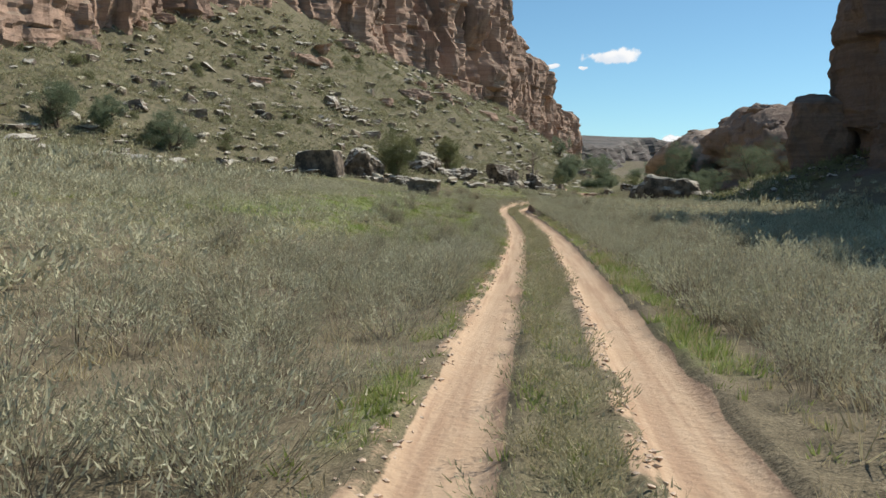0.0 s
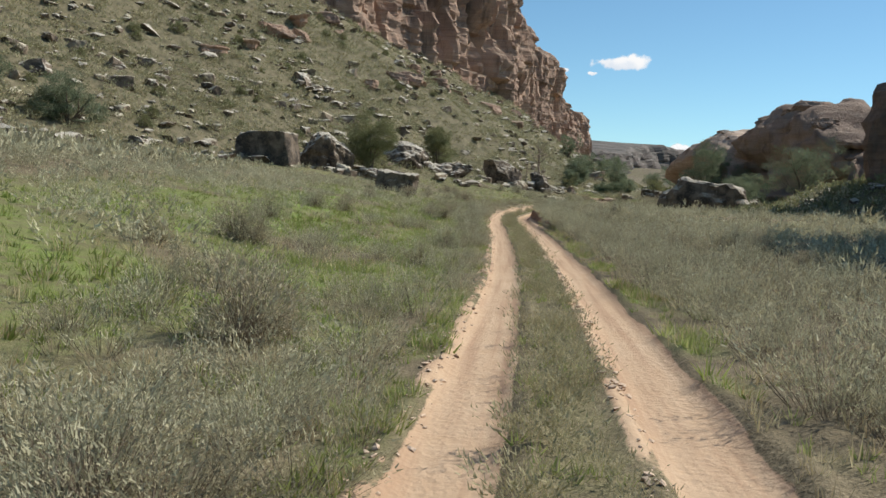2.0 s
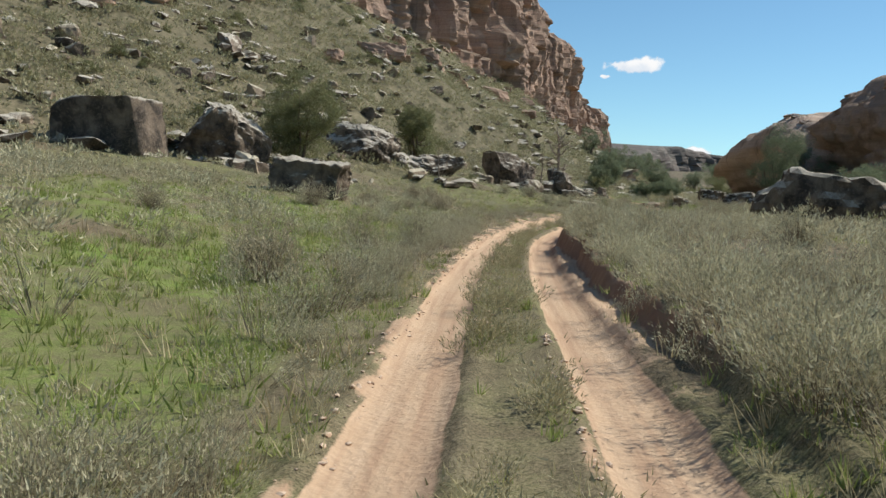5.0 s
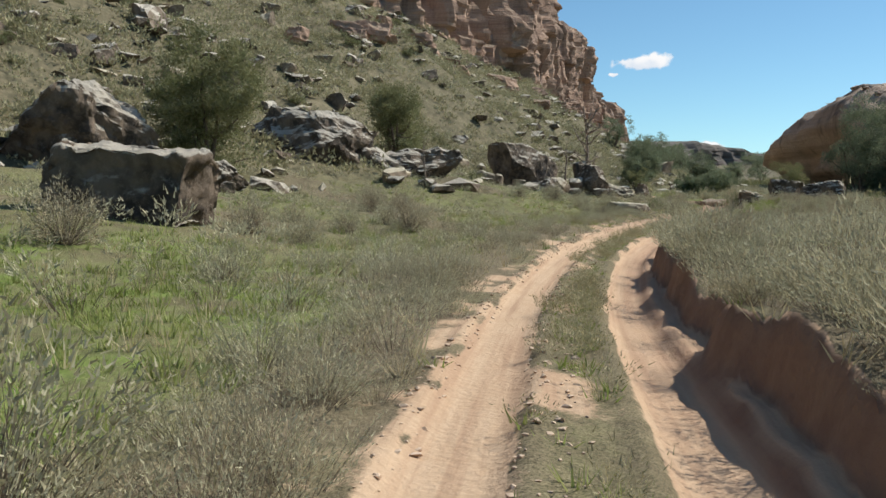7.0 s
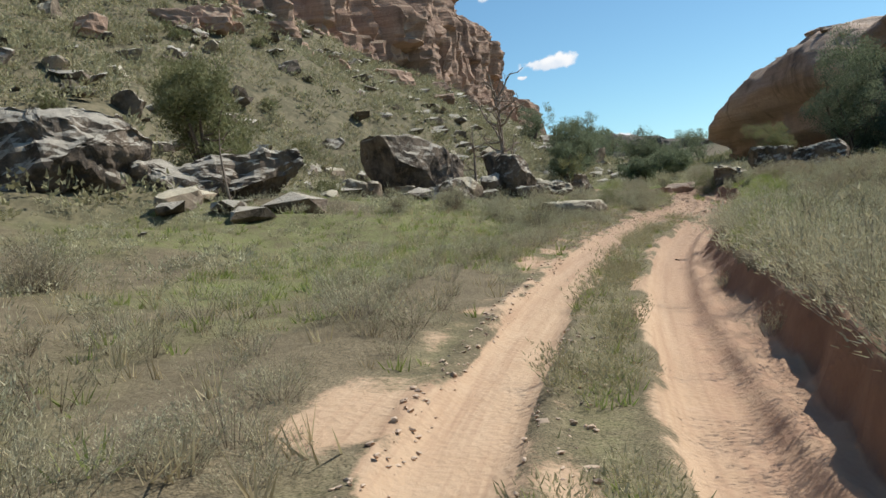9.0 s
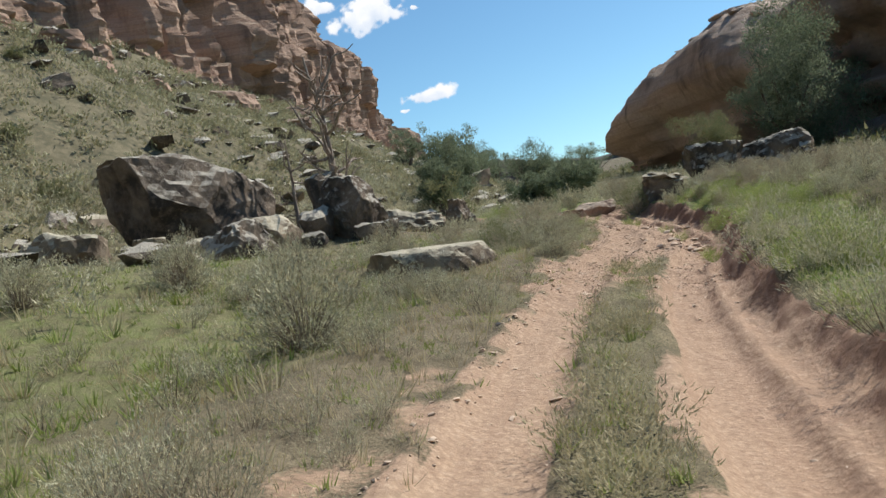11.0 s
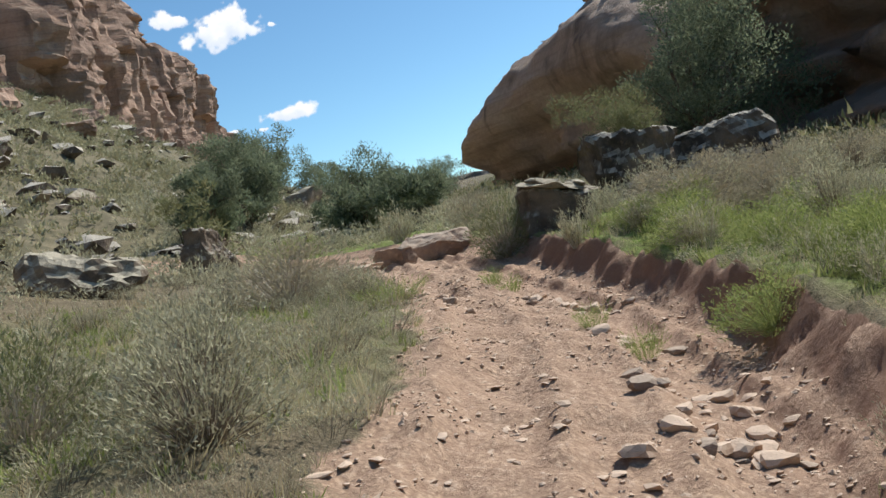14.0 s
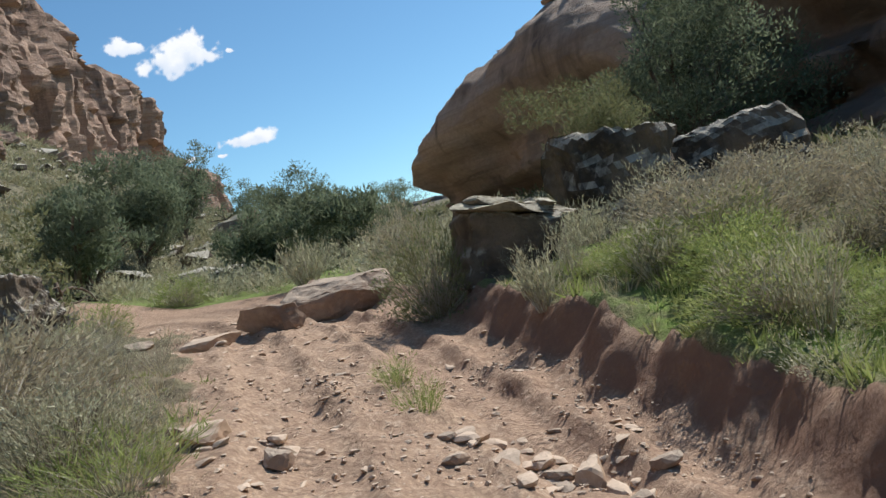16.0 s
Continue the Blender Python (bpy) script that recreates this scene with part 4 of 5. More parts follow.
stones("slope_stones", q, 0.2 + 1.1 * r_.rand(len(q)) ** 2, M_BOULDER, 12, "brown rubble on the slope below the dome")

for cx, cy, cz, turn, size, sd in ((51.5, 141.0, 15.2, 10, (5.0, 4.0, 1.6), 71), (52.5, 147.0, 15.4, -20, (4.0, 3.0, 1.3), 72), (50.5, 133.5, 12.6, 30, (4.0, 3.0, 1.4), 73), (51.0, 127.0, 9.6, 5, (4.0, 3.0, 1.2), 74), (49.5, 144.0, 15.0, 50, (2.6, 2.0, 1.0), 75)):
    knob = new("caprock_knob", boulder_mesh("caprock_knob", size, M_BUTTE, sd, cuts=6, flat=0.2, rough=0.05, bedded=0.15, soft=0.35))
    knob.matrix_basis = pose(cx, cy, cz, 0, 0, turn)
    knob.parent = fin_b
# thin ledges left along the crest of the dome
crest = np.array([v.co[:] for v in fin_a.data.vertices])
for i, cy in enumerate((160.5, 163.0, 166.5, 170.0, 173.5, 176.5)):
    row = crest[(np.abs(crest[:, 1] - cy) < 0.4) & (crest[:, 0] < 47.6)]
    p = row[np.argmax(row[:, 2])]
    ledge = new("ledge_slab", boulder_mesh("ledge_slab", (2.6 - 0.2 * i, 2.2, 0.5), M_FIN, 90 + i, cuts=6, sub=3, flat=0.6, rough=0.03))
    ledge.matrix_basis = pose(p[0] + 0.3, cy, p[2] - 0.28, 0, 0, 25 * i)
    ledge.parent = fin_a
# ---- plants ----
def part(name, me, parent, label=""):
    ob = new(name, me)
    ob.parent = parent
    return tagged(ob, label) if label else ob


def blades(rng, base, way, length, width, bend=0.25, seg=2):
    """Tapered blades as triangle strips: base, direction (unit), length and width of each."""
    n = len(base)
    up = np.array([0, 0, 1.0])
    side = np.cross(way, rng.normal(size=(n, 3)))
    side /= np.linalg.norm(side, axis=1)[:, None] + 1e-9
    arch = np.cross(side, way) * (rng.normal(size=(n, 1)) * bend)
    rows = []
    for i in range(seg):
        k = i / seg
        c = base + way * (length * k)[:, None] + arch * (length * k * k)[:, None]
        wd = (width * (1 - 0.75 * k * k))[:, None] * side * 0.5
        rows += [c - wd, c + wd]
    rows.append(base + way * length[:, None] + arch * length[:, None])
    V = np.stack(rows, 1)
    m = V.shape[1]
    f = []
    for i in range(seg - 1):
        a = 2 * i
        f += [(a, a + 1, a + 3), (a, a + 3, a + 2)]
    f.append((2 * seg - 2, 2 * seg - 1, 2 * seg))
    F = (np.array(f)[None] + (np.arange(n) * m)[:, None, None]).reshape(-1, 3)
    return V.reshape(-1, 3), F


def join(parts):
    vs, fs, o = [], [], 0
    for v, f in parts:
        vs.append(v)
        fs.append(f + o)
        o += len(v)
    return np.concatenate(vs), np.concatenate(fs)


def unit(v):
    return v / (np.linalg.norm(v, axis=-1, keepdims=True) + 1e-9)


def sage_template(seed, stems, leaves, spread=0.75, leaf=(0.07, 0.018), stem_w=0.008, seg=1):
    """One bush about 1 m wide and 0.8 m high: upright stems with narrow leaves along them. Gives leaves and twigs."""
    rng = np.random.RandomState(seed)
    az = rng.uniform(0, 2 * np.pi, stems)
    lean = np.sqrt(rng.uniform(0, 1, stems)) * spread
    way = unit(np.stack([np.cos(az) * lean, np.sin(az) * lean, np.ones(stems)], -1))
    length = rng.uniform(0.5, 0.9, stems) * (1 - 0.25 * lean)
    base = np.stack([np.cos(az) * lean * 0.22, np.sin(az) * lean * 0.22, np.zeros(stems)], -1)
    tv, tf = blades(rng, base, way, length, np.full(stems, stem_w), 0.15 if seg == 1 else 0.3, seg)
    k = rng.uniform(0.3, 1.0, (stems, leaves))
    pos = (base[:, None] + way[:, None] * (length[:, None] * k)[..., None] + rng.normal(size=(stems, leaves, 3)) * 0.035).reshape(-1, 3)
    dirs = unit(way[:, None] * 1.0 + rng.normal(size=(stems, leaves, 3)) * 0.34).reshape(-1, 3)
    n = len(pos)
    lv, lf = blades(rng, pos, dirs, rng.uniform(0.6, 1.3, n) * leaf[0], rng.uniform(0.7, 1.3, n) * leaf[1], 0.2, 1)
    return (lv, lf), (tv, tf)


def tuft_template(seed, n, height, spread, width):
    rng = np.random.RandomState(seed)
    az = rng.uniform(0, 2 * np.pi, n)
    lean = rng.uniform(0.05, spread, n)
    way = unit(np.stack([np.cos(az) * lean, np.sin(az) * lean, np.ones(n)], -1))
    base = np.stack([np.cos(az), np.sin(az), 0 * az], -1) * (rng.uniform(0, 0.12, n))[:, None]
    return blades(rng, base, way, rng.uniform(0.5, 1.0, n) * height, np.full(n, width), 0.35, 1)


def scatter(name, templates, pts, sizes, rng, mat, label, category, sink=0.02):
    """Many small plants as one object."""
    vs, fs, o = [], [], 0
    which = rng.randint(0, len(templates), len(pts))
    z = land(pts[:, 0], pts[:, 1]) - sink
    ang = rng.uniform(0, 2 * np.pi, len(pts))
    for i, (tv, tf) in enumerate(templates):
        k = np.where(which == i)[0]
        if not len(k):
            continue
        c, s = np.cos(ang[k])[:, None], np.sin(ang[k])[:, None]
        sx, sz = sizes[k, 0][:, None], sizes[k, 1][:, None]
        x = (tv[None, :, 0] * c - tv[None, :, 1] * s) * sx + pts[k, 0][:, None]
        y = (tv[None, :, 0] * s + tv[None, :, 1] * c) * sx + pts[k, 1][:, None]
        V = np.stack([x, y, tv[None, :, 2] * sz + z[k][:, None]], -1).reshape(-1, 3)
        F = (tf[None] + (np.arange(len(k)) * len(tv))[:, None, None]).reshape(-1, 3)
        vs.append(V)
        fs.append(F + o)
        o += len(V)
    ob = new(name, mesh_from(name, np.concatenate(vs), np.concatenate(fs), mat))
    return tagged(ob, label, category, kind="stuff")


def sow(rng, n, box, keep):
    x = rng.uniform(box[0], box[1], n)
    y = rng.uniform(box[2], box[3], n)
    return np.stack([x, y], -1)[rng.uniform(0, 1, n) < keep(x, y)]


def sage_cover(x, y):
    """How thickly the brush stands."""
    w = across(x, y)
    c = smooth(1.22 + 0.3 * (1 - smooth(50, 62, y)) * (0.1 + (w > 0)), 1.6 + 0.3 * (1 - smooth(50, 62, y)) * (0.1 + (w > 0)), np.abs(w)) * (1 - 0.9 * bare(x, y))
    thin = glade(x, y)
    meadow = 0.35 * smooth(78, 92, y) * (1 - smooth(-3.2, -2.0, w)) * smooth(-0.45, -0.1, fbm(x / 3, y / 3, 2))
    right = 0.25 * smooth(60, 70, y) * smooth(2, 3, w) * smooth(0.0, 0.25, fbm(x / 3 + 5, y / 3, 2))
    slab = smooth(1.3, 2.2, np.hypot((x - 15.2) * 0.8, y - 120.2))
    shelf = 1 - (0.66 * smooth(94, 104, y) + 0.26 * smooth(114, 122, y)) * smooth(1.2, 1.6, w) * (1 - smooth(8, 12, w)) * (1 - smooth(136, 142, y))
    c = c * slab * shelf
    return np.clip(c * (1 - 0.95 * thin) * (1 - meadow) * (1 - right) * (0.72 + 0.14 * (1 - smooth(50, 64, y)) + 0.5 * fbm(x / 2.2 + 3, y / 2.2, 2)), 0, 1)


rng = np.random.RandomState(11)
close_s = [sage_template(i, 42, 17, spread=1.0, leaf=(0.054, 0.0108), stem_w=0.007) for i in range(8)]
near_s = [sage_template(i, 28, 12, spread=1.0, leaf=(0.070, 0.0145), stem_w=0.010) for i in range(8)]
mid_s = [sage_template(20 + i, 20, 5, spread=1.0, leaf=(0.13, 0.038), stem_w=0.02) for i in range(6)]
far_s = [sage_template(40 + i, 12, 2, leaf=(0.32, 0.15), stem_w=0.03) for i in range(6)]


def sow_road(rng, per_m2, w0, w1, y0, y1, keep):
    """Points sown along the road, between two distances to the right of its middle."""
    n = int(per_m2 * (w1 - w0) * (y1 - y0))
    w, y = rng.uniform(w0, w1, n), rng.uniform(y0, y1, n)
    d = road_x(y + 0.5) - road_x(y - 0.5)
    x = road_x(y) + w * np.sqrt(1 + d * d)
    return np.stack([x, y], -1)[rng.uniform(0, 1, n) < keep(x, y)]


def sizes_for(n, lo, hi):
    s = rng.uniform(lo, hi, n) ** 1.0
    return np.stack([s * rng.uniform(0.85, 1.25, n), s * rng.uniform(0.8, 1.2, n)], -1)


for tag, tpl, lo, hi, dense, end in (("close", close_s, 1.15, 3.0, 4.6, 140), ("near", near_s, 3.0, 6.0, 3.6, 140), ("mid", mid_s, 6.0, 19.0, 2.6, 138), ("far", far_s, 19.0, 62.0, 1.3, 150)):
    pts = np.concatenate([sow_road(rng, dense, *((-hi, -lo) if side < 0 else (lo, hi)), 2, end, sage_cover) for side in (-1, 1)])
    if tag in ("mid", "far"):
        u = upslope(pts[:, 0], pts[:, 1])
        pts = pts[(u < 74) & (pts[:, 0] < foot_r(pts[:, 1]) + 8)]
    sz = sizes_for(len(pts), 0.4, 0.75) * np.where(rng.rand(len(pts)) < 0.28, 1.4, 1.0)[:, None] * np.where(np.abs(across(pts[:, 0], pts[:, 1])) < 1.7, 0.8, 1.12)[:, None] * (1 - 0.35 * smooth(78, 100, pts[:, 1]) * (across(pts[:, 0], pts[:, 1]) < 0))[:, None]
    state = rng.get_state()
    scatter("sagebrush", [t[0] for t in tpl], pts, sz, rng, M_SAGE, "grey-green sagebrush that covers the meadow", "sagebrush")
    rng.set_state(state)
    # the dark twig colour puts shade between the leaves of the bushes
    if tag in ("close", "near"):
        scatter("sagebrush_twigs", [t[1] for t in tpl], pts, sz, rng, M_DARKTWIG, "brown twigs of the sagebrush, darkened for the shade inside it", "twigs")

back = sow(rng, 5200, (-14, 44, 138, 178), lambda x, y: (np.abs(across(x, y)) > 2.2) * (upslope(x, y) < 84) * 0.8)
scatter("sagebrush", [t[0] for t in mid_s], back, sizes_for(len(back), 0.5, 1.2), rng, M_SAGE, "grey-green sagebrush beyond the bend of the road", "sagebrush")
# a fringe along the brink of the cut bank
fringe = sow(rng, 26000, (3, 27, 56, 134), lambda x, y: (np.abs(brink(x, y) - 1.95) < 0.35) * 0.3 * (1 - 0.6 * smooth(94, 104, y) - 0.36 * smooth(114, 122, y)))
scatter("bank_sage", [t[0] for t in close_s], fringe, sizes_for(len(fringe), 0.45, 1.0) * (1.3 - 0.3 * smooth(96, 106, fringe[:, 1]))[:, None], rng, M_SAGE, "sagebrush along the brink of the cut bank", "sagebrush")
low_s = [sage_template(140 + i, 18, 8, spread=0.8, leaf=(0.10, 0.022), stem_w=0.02) for i in range(6)]
# grass: on the hump between the tracks, at their edges and in green patches
green_t = [tuft_template(60 + i, 12, 0.22, 0.9, 0.022) for i in range(6)]
straw_t = [tuft_template(80 + i, 10, 0.34, 0.8, 0.016) for i in range(6)]
hump = sow_road(rng, 46, -0.42, 0.26, 2, 128, lambda x, y: (1 - 0.65 * smooth(58, 72, y) * (1 - smooth(92, 104, y)) * (across(x, y) < 0.05)) * (1 - smooth(116, 122, y)) * tuft_patch(x, y))
k = rng.uniform(0, 1, len(hump)) < 0.5
scatter("verge_brush", [t[0] for t in low_s], hump[k], sizes_for(int(k.sum()), 0.34, 0.68) * np.array([0.8, 0.75]), rng, M_VERGE, "low olive-brown brush between the wheel tracks", "sagebrush")
hump = hump[~k]
scatter("verge_grass", green_t, hump, sizes_for(len(hump), 0.35, 0.85), rng, M_GREEN, "short green grass between the wheel tracks", "grass")
lawn = np.concatenate([sow_road(rng, dense, a, b, 2, 134, lambda x, y: lush(x, y) * (1 - bare(x, y))) for dense, a, b in ((22, -7, -1.15), (9, -15, -7), (26, 1.15, 2.2), (16, 2.2, 8))])
scatter("meadow_grass", green_t, lawn, sizes_for(len(lawn), 0.4, 1.2), rng, M_GREEN, "bright green spring grass in patches", "grass")
turf = sow(rng, 19000, (8, 27, 104, 134), lambda x, y: smooth(1.0, 1.3, np.abs(across(x, y))) * (1 - smooth(5.5, 7.5, np.abs(across(x, y)))) * (1 - bare(x, y)) * 0.8)
k = rng.uniform(0, 1, len(turf)) < 0.5
scatter("short_grass", green_t, turf[k], sizes_for(int(k.sum()), 0.25, 0.6), rng, M_GREEN, "short green grass beside the washed-out road", "grass")
scatter("short_dry_grass", straw_t, turf[~k], sizes_for(int((~k).sum()), 0.25, 0.6), rng, M_STRAW, "short dry grass beside the washed-out road", "grass")
verge = sow(rng, 150000, (-3, 9, 1, 74), lambda x, y: smooth(1.1, 1.25, np.abs(across(x, y))) * (1 - smooth(1.45, 1.9, np.abs(across(x, y)))) * (1 - bare(x, y)) * (0.1 + 0.7 * lush(x, y)))
k = rng.uniform(0, 1, len(verge)) < 0.25 + 0.4 * smooth(-0.1, 0.2, fbm(verge[:, 0] / 2, verge[:, 1] / 2, 2))
scatter("roadside_grass", green_t, verge[k], sizes_for(int(k.sum()), 0.3, 0.8), rng, M_GREEN, "fresh green grass along the wheel tracks", "grass")
scatter("roadside_dry_grass", straw_t, verge[~k], sizes_for(int((~k).sum()), 0.3, 0.7), rng, M_STRAW, "dry grass along the wheel tracks", "grass")
dry = sow(rng, 46000, (-16, 32, 1, 138), lambda x, y: smooth(1.2, 1.6, np.abs(across(x, y))) * (1 - bare(x, y)) * 0.35 * (np.abs(across(x, y)) < 7.5) * (1 - 0.92 * (y > 100) * (across(x, y) > 1.2)))
scatter("dry_grass", straw_t, dry, sizes_for(len(dry), 0.6, 1.2), rng, M_STRAW, "pale dry grass among the brush", "grass")
# dark low shrubs and tussocks on the scree
shrub_t = [sage_template(100 + i, 13, 3, spread=1.2, leaf=(0.19, 0.10), stem_w=0.03) for i in range(6)]
scree_pts = sow(rng, 60000, (-90, 45, 70, 240), lambda x, y: smooth(70, 78, upslope(x, y)) * (1 - smooth(112, 120, upslope(x, y))) * (0.4 + 0.5 * smooth(-0.35, 0.2, fbm(x / 8, y / 8, 2))))
scatter("scree_brush", [t[0] for t in shrub_t], scree_pts, sizes_for(len(scree_pts), 0.5, 1.25), rng, M_SCREE, "low olive shrubs and tussocks on the scree", "shrubs")


def tube(path, radii, sides=6):
    """A tapered limb along a path."""
    p = np.array(path, float)
    r = np.array(radii, float)
    t = unit(np.gradient(p, axis=0))
    a = unit(np.cross(t, np.array([0.31, 0.17, 0.93])))
    b = np.cross(t, a)
    ang = np.linspace(0, 2 * np.pi, sides, endpoint=False)
    V = p[:, None] + r[:, None, None] * (np.cos(ang)[None, :, None] * a[:, None] + np.sin(ang)[None, :, None] * b[:, None])
    n = len(p)
    i = np.arange(n * sides).reshape(n, sides)
    j = np.roll(i, -1, axis=1)
    q = np.stack([i[:-1], j[:-1], j[1:], i[1:]], -1).reshape(-1, 4)
    F = np.concatenate([q[:, [0, 1, 2]], q[:, [0, 2, 3]]])
    return V.reshape(-1, 3), F


def limb(rng, start, way, length, r0, steps=6, wander=0.25, lift=0.1):
    p, w, pts = np.array(start, float), unit(np.array(way, float)), [np.array(start, float)]
    for i in range(steps):
        w = unit(w + rng.normal(size=3) * wander + np.array([0, 0, lift]))
        p = p + w * length / steps
        pts.append(p.copy())
    return np.array(pts), np.linspace(r0, r0 * 0.22, steps + 1)


def make_tree(name, seed, x, y, height, width, label, leaf_mat, bark=None, category="juniper tree", clumps=60, per=115, leaf=(0.145, 0.055), trunk=0.14, low=0.12, foot=None, stems=3, wander=0.25):
    """A tree or large shrub: a forked trunk with limbs, and a ragged crown of many small sprays."""
    rg = np.random.RandomState(seed)
    bark = bark or M_BARK
    wood, tips = [], []
    for s in range(stems):
        a = rg.uniform(0, 6.28)
        way = (np.cos(a) * 0.45, np.sin(a) * 0.45, 1.0)
        p, r = limb(rg, (rg.uniform(-0.1, 0.1), rg.uniform(-0.1, 0.1), -0.15), way, height * rg.uniform(0.6, 0.85), trunk, 7, wander * 0.7)
        wood.append(tube(p, r, 7))
        for k in range(5):
            i = rg.randint(1, 6)
            b = rg.uniform(0, 6.28)
            q, r2 = limb(rg, p[i], (np.cos(b), np.sin(b), rg.uniform(0.1, 0.7)), width * rg.uniform(0.25, 0.5), trunk * 0.42, 5, wander)
            wood.append(tube(q, r2, 5))
            tips += list(q[2:])
        tips += list(p[3:])
    tips = np.array(tips)
    centre = np.array([0, 0, height * (low + (1 - low) / 2)])
    half = np.array([width / 2, width / 2, height * (1 - low) / 2])
    lobes = rg.randint(4, 8)
    lc = rg.normal(size=(lobes, 3)) * half * np.array([0.42, 0.42, 0.34]) + centre
    lc[0] = centre + half * np.array([rg.uniform(-0.2, 0.2), rg.uniform(-0.2, 0.2), 0.42])
    lr = rg.uniform(0.42, 0.68, (lobes, 1)) * half * np.array([1, 1, 1.05])
    pick = rg.randint(0, lobes, clumps)
    c = lc[pick] + unit(rg.normal(size=(clumps, 3))) * (rg.uniform(0.2, 1.0, (clumps, 1)) ** 0.4) * lr[pick]
    c[:, 2] = np.clip(c[:, 2], height * low, height * 1.02)
    c = np.concatenate([c, tips[rg.randint(0, len(tips), clumps // 2)]])
    n = len(c) * per
    rad = width * 0.075
    off = unit(rg.normal(size=(len(c), per, 3))) * (rg.uniform(0, 1, (len(c), per, 1)) ** 0.45) * rad * 1.5 * rg.uniform(0.6, 1.25, (len(c), 1, 1)) * np.array([1, 1, 0.8])
    pos = (c[:, None] + off).reshape(-1, 3)
    pos[:, 2] = np.maximum(pos[:, 2], height * low * 0.6)
    way = unit(unit(off) * 0.7 + np.array([0, 0, 0.55]) + rg.normal(size=off.shape) * 0.45).reshape(-1, 3)
    lv, lf = blades(rg, pos, way, rg.uniform(0.6, 1.4, n) * leaf[0], rg.uniform(0.6, 1.4, n) * leaf[1], 0.3, 1)
    root = new(name)
    root.matrix_basis = pose(x, y, float(land(x, y)) if foot is None else foot, 0, 0, rg.uniform(0, 360))
    tagged(root, label, category)
    v, f = join(wood)
    part("trunk", mesh_from("trunk", v, f, bark), root)
    part("crown", mesh_from("crown", lv, lf, leaf_mat), root)
    return root


def mound_template(seed, sprays, leaves, leaf, twig):
    """A rounded bush about 1 m wide and 0.8 m high: twigs that fork outwards to many small sprays of leaves."""
    rg = np.random.RandomState(seed)
    out = unit(rg.normal(size=(sprays, 3)) * np.array([1, 1, 0.8]) + np.array([0, 0, 0.45]))
    out[:, 2] = np.abs(out[:, 2])
    lump = 1 + 0.28 * np.sin(out[:, 0] * 5 + seed) * np.cos(out[:, 1] * 4 + 2 * seed)
    tip = out * (rg.uniform(0.35, 1.0, (sprays, 1)) ** 0.5) * lump[:, None] * np.array([0.5, 0.5, 0.78]) + np.array([0, 0, 0.04])
    base = tip * np.array([0.12, 0.12, 0.0])
    way = tip - base
    size = np.linalg.norm(way, axis=1)
    tv, tf = blades(rg, base, way / size[:, None], size * 1.04, np.full(sprays, twig), 0.3, 2)
    pos = (tip[:, None] + rg.normal(size=(sprays, leaves, 3)) * 0.035).reshape(-1, 3)
    pos[:, 2] = np.maximum(pos[:, 2], 0.02)
    dirs = unit(np.repeat(out, leaves, 0) * 0.7 + np.array([0, 0, 0.5]) + rg.normal(size=(sprays * leaves, 3)) * 0.45)
    n = len(pos)
    lv, lf = blades(rg, pos, dirs, rg.uniform(0.6, 1.3, n) * leaf[0], rg.uniform(0.7, 1.3, n) * leaf[1], 0.2, 1)
    return (lv, lf), (tv, tf)


def make_bush(name, seed, x, y, width, height, label, leaf_mat, stems=90, leaves=14, leaf=(0.06, 0.02), spread=0.9, twig=0.012, wood=None, group="", mound=False):
    """A single large bush: branching twigs and the leaves on them."""
    (lv, lf), (tv, tf) = mound_template(seed, stems, leaves, leaf, twig) if mound else sage_template(seed, stems, leaves, spread, leaf, twig, 2)
    k = np.array([width / 1.15, width / 1.15, height / 0.85])
    root = new(name)
    root.matrix_basis = pose(x, y, float(land(x, y)) - 0.04)
    part("woody_base", mesh_from("woody_base", tv * k, tf, wood or M_TWIG), root)
    part("foliage", mesh_from("foliage", lv * k, lf, leaf_mat), root)
    return tagged(root, label, "bush", group)


M_BROWN = make_leaf("brown_bush_leaf", (0.33, 0.30, 0.215), (0.42, 0.385, 0.28), (0.52, 0.47, 0.31), 0.25)
M_OLIVE = make_leaf("rabbitbrush_leaf", (0.22, 0.28, 0.08), (0.31, 0.38, 0.12), (0.43, 0.46, 0.20), 0.4)
make_bush("bush", 301, 24.7, 135.0, 1.6, 1.45, "dense olive bush before the table rock", M_SHRUB, 420, 8, (0.045, 0.013), 0.9, 0.007, None, "", True)
make_bush("bush", 302, 24.8, 132.2, 0.9, 0.75, "tall pale sagebrush on the bank", M_SAGE, 70, 12, (0.10, 0.02), 0.5)
make_bush("bush", 303, 25.5, 131.2, 1.0, 0.6, "pale sagebrush on the bank", M_SAGE, 70, 12, (0.10, 0.02), 0.6)
make_bush("bush", 304, 26.6, 131.6, 2.4, 0.95, "large grey-brown twiggy bush above the bank", M_BROWN, 420, 8, (0.045, 0.013), 0.9, 0.007, None, "", True)
make_bush("bush", 305, 28.4, 132.6, 2.4, 1.0, "large grey-brown twiggy bush above the bank", M_BROWN, 420, 8, (0.045, 0.013), 0.9, 0.007, None, "", True)
make_bush("bush", 306, 25.0, 129.2, 1.4, 0.62, "bright green rabbitbrush on the edge of the bank", M_OLIVE, 420, 8, (0.045, 0.013), 0.9, 0.007, None, "", True)
make_bush("bush", 307, 25.8, 128.0, 1.3, 0.6, "bright green rabbitbrush on the edge of the bank", M_OLIVE, 420, 8, (0.045, 0.013), 0.9, 0.007, None, "", True)
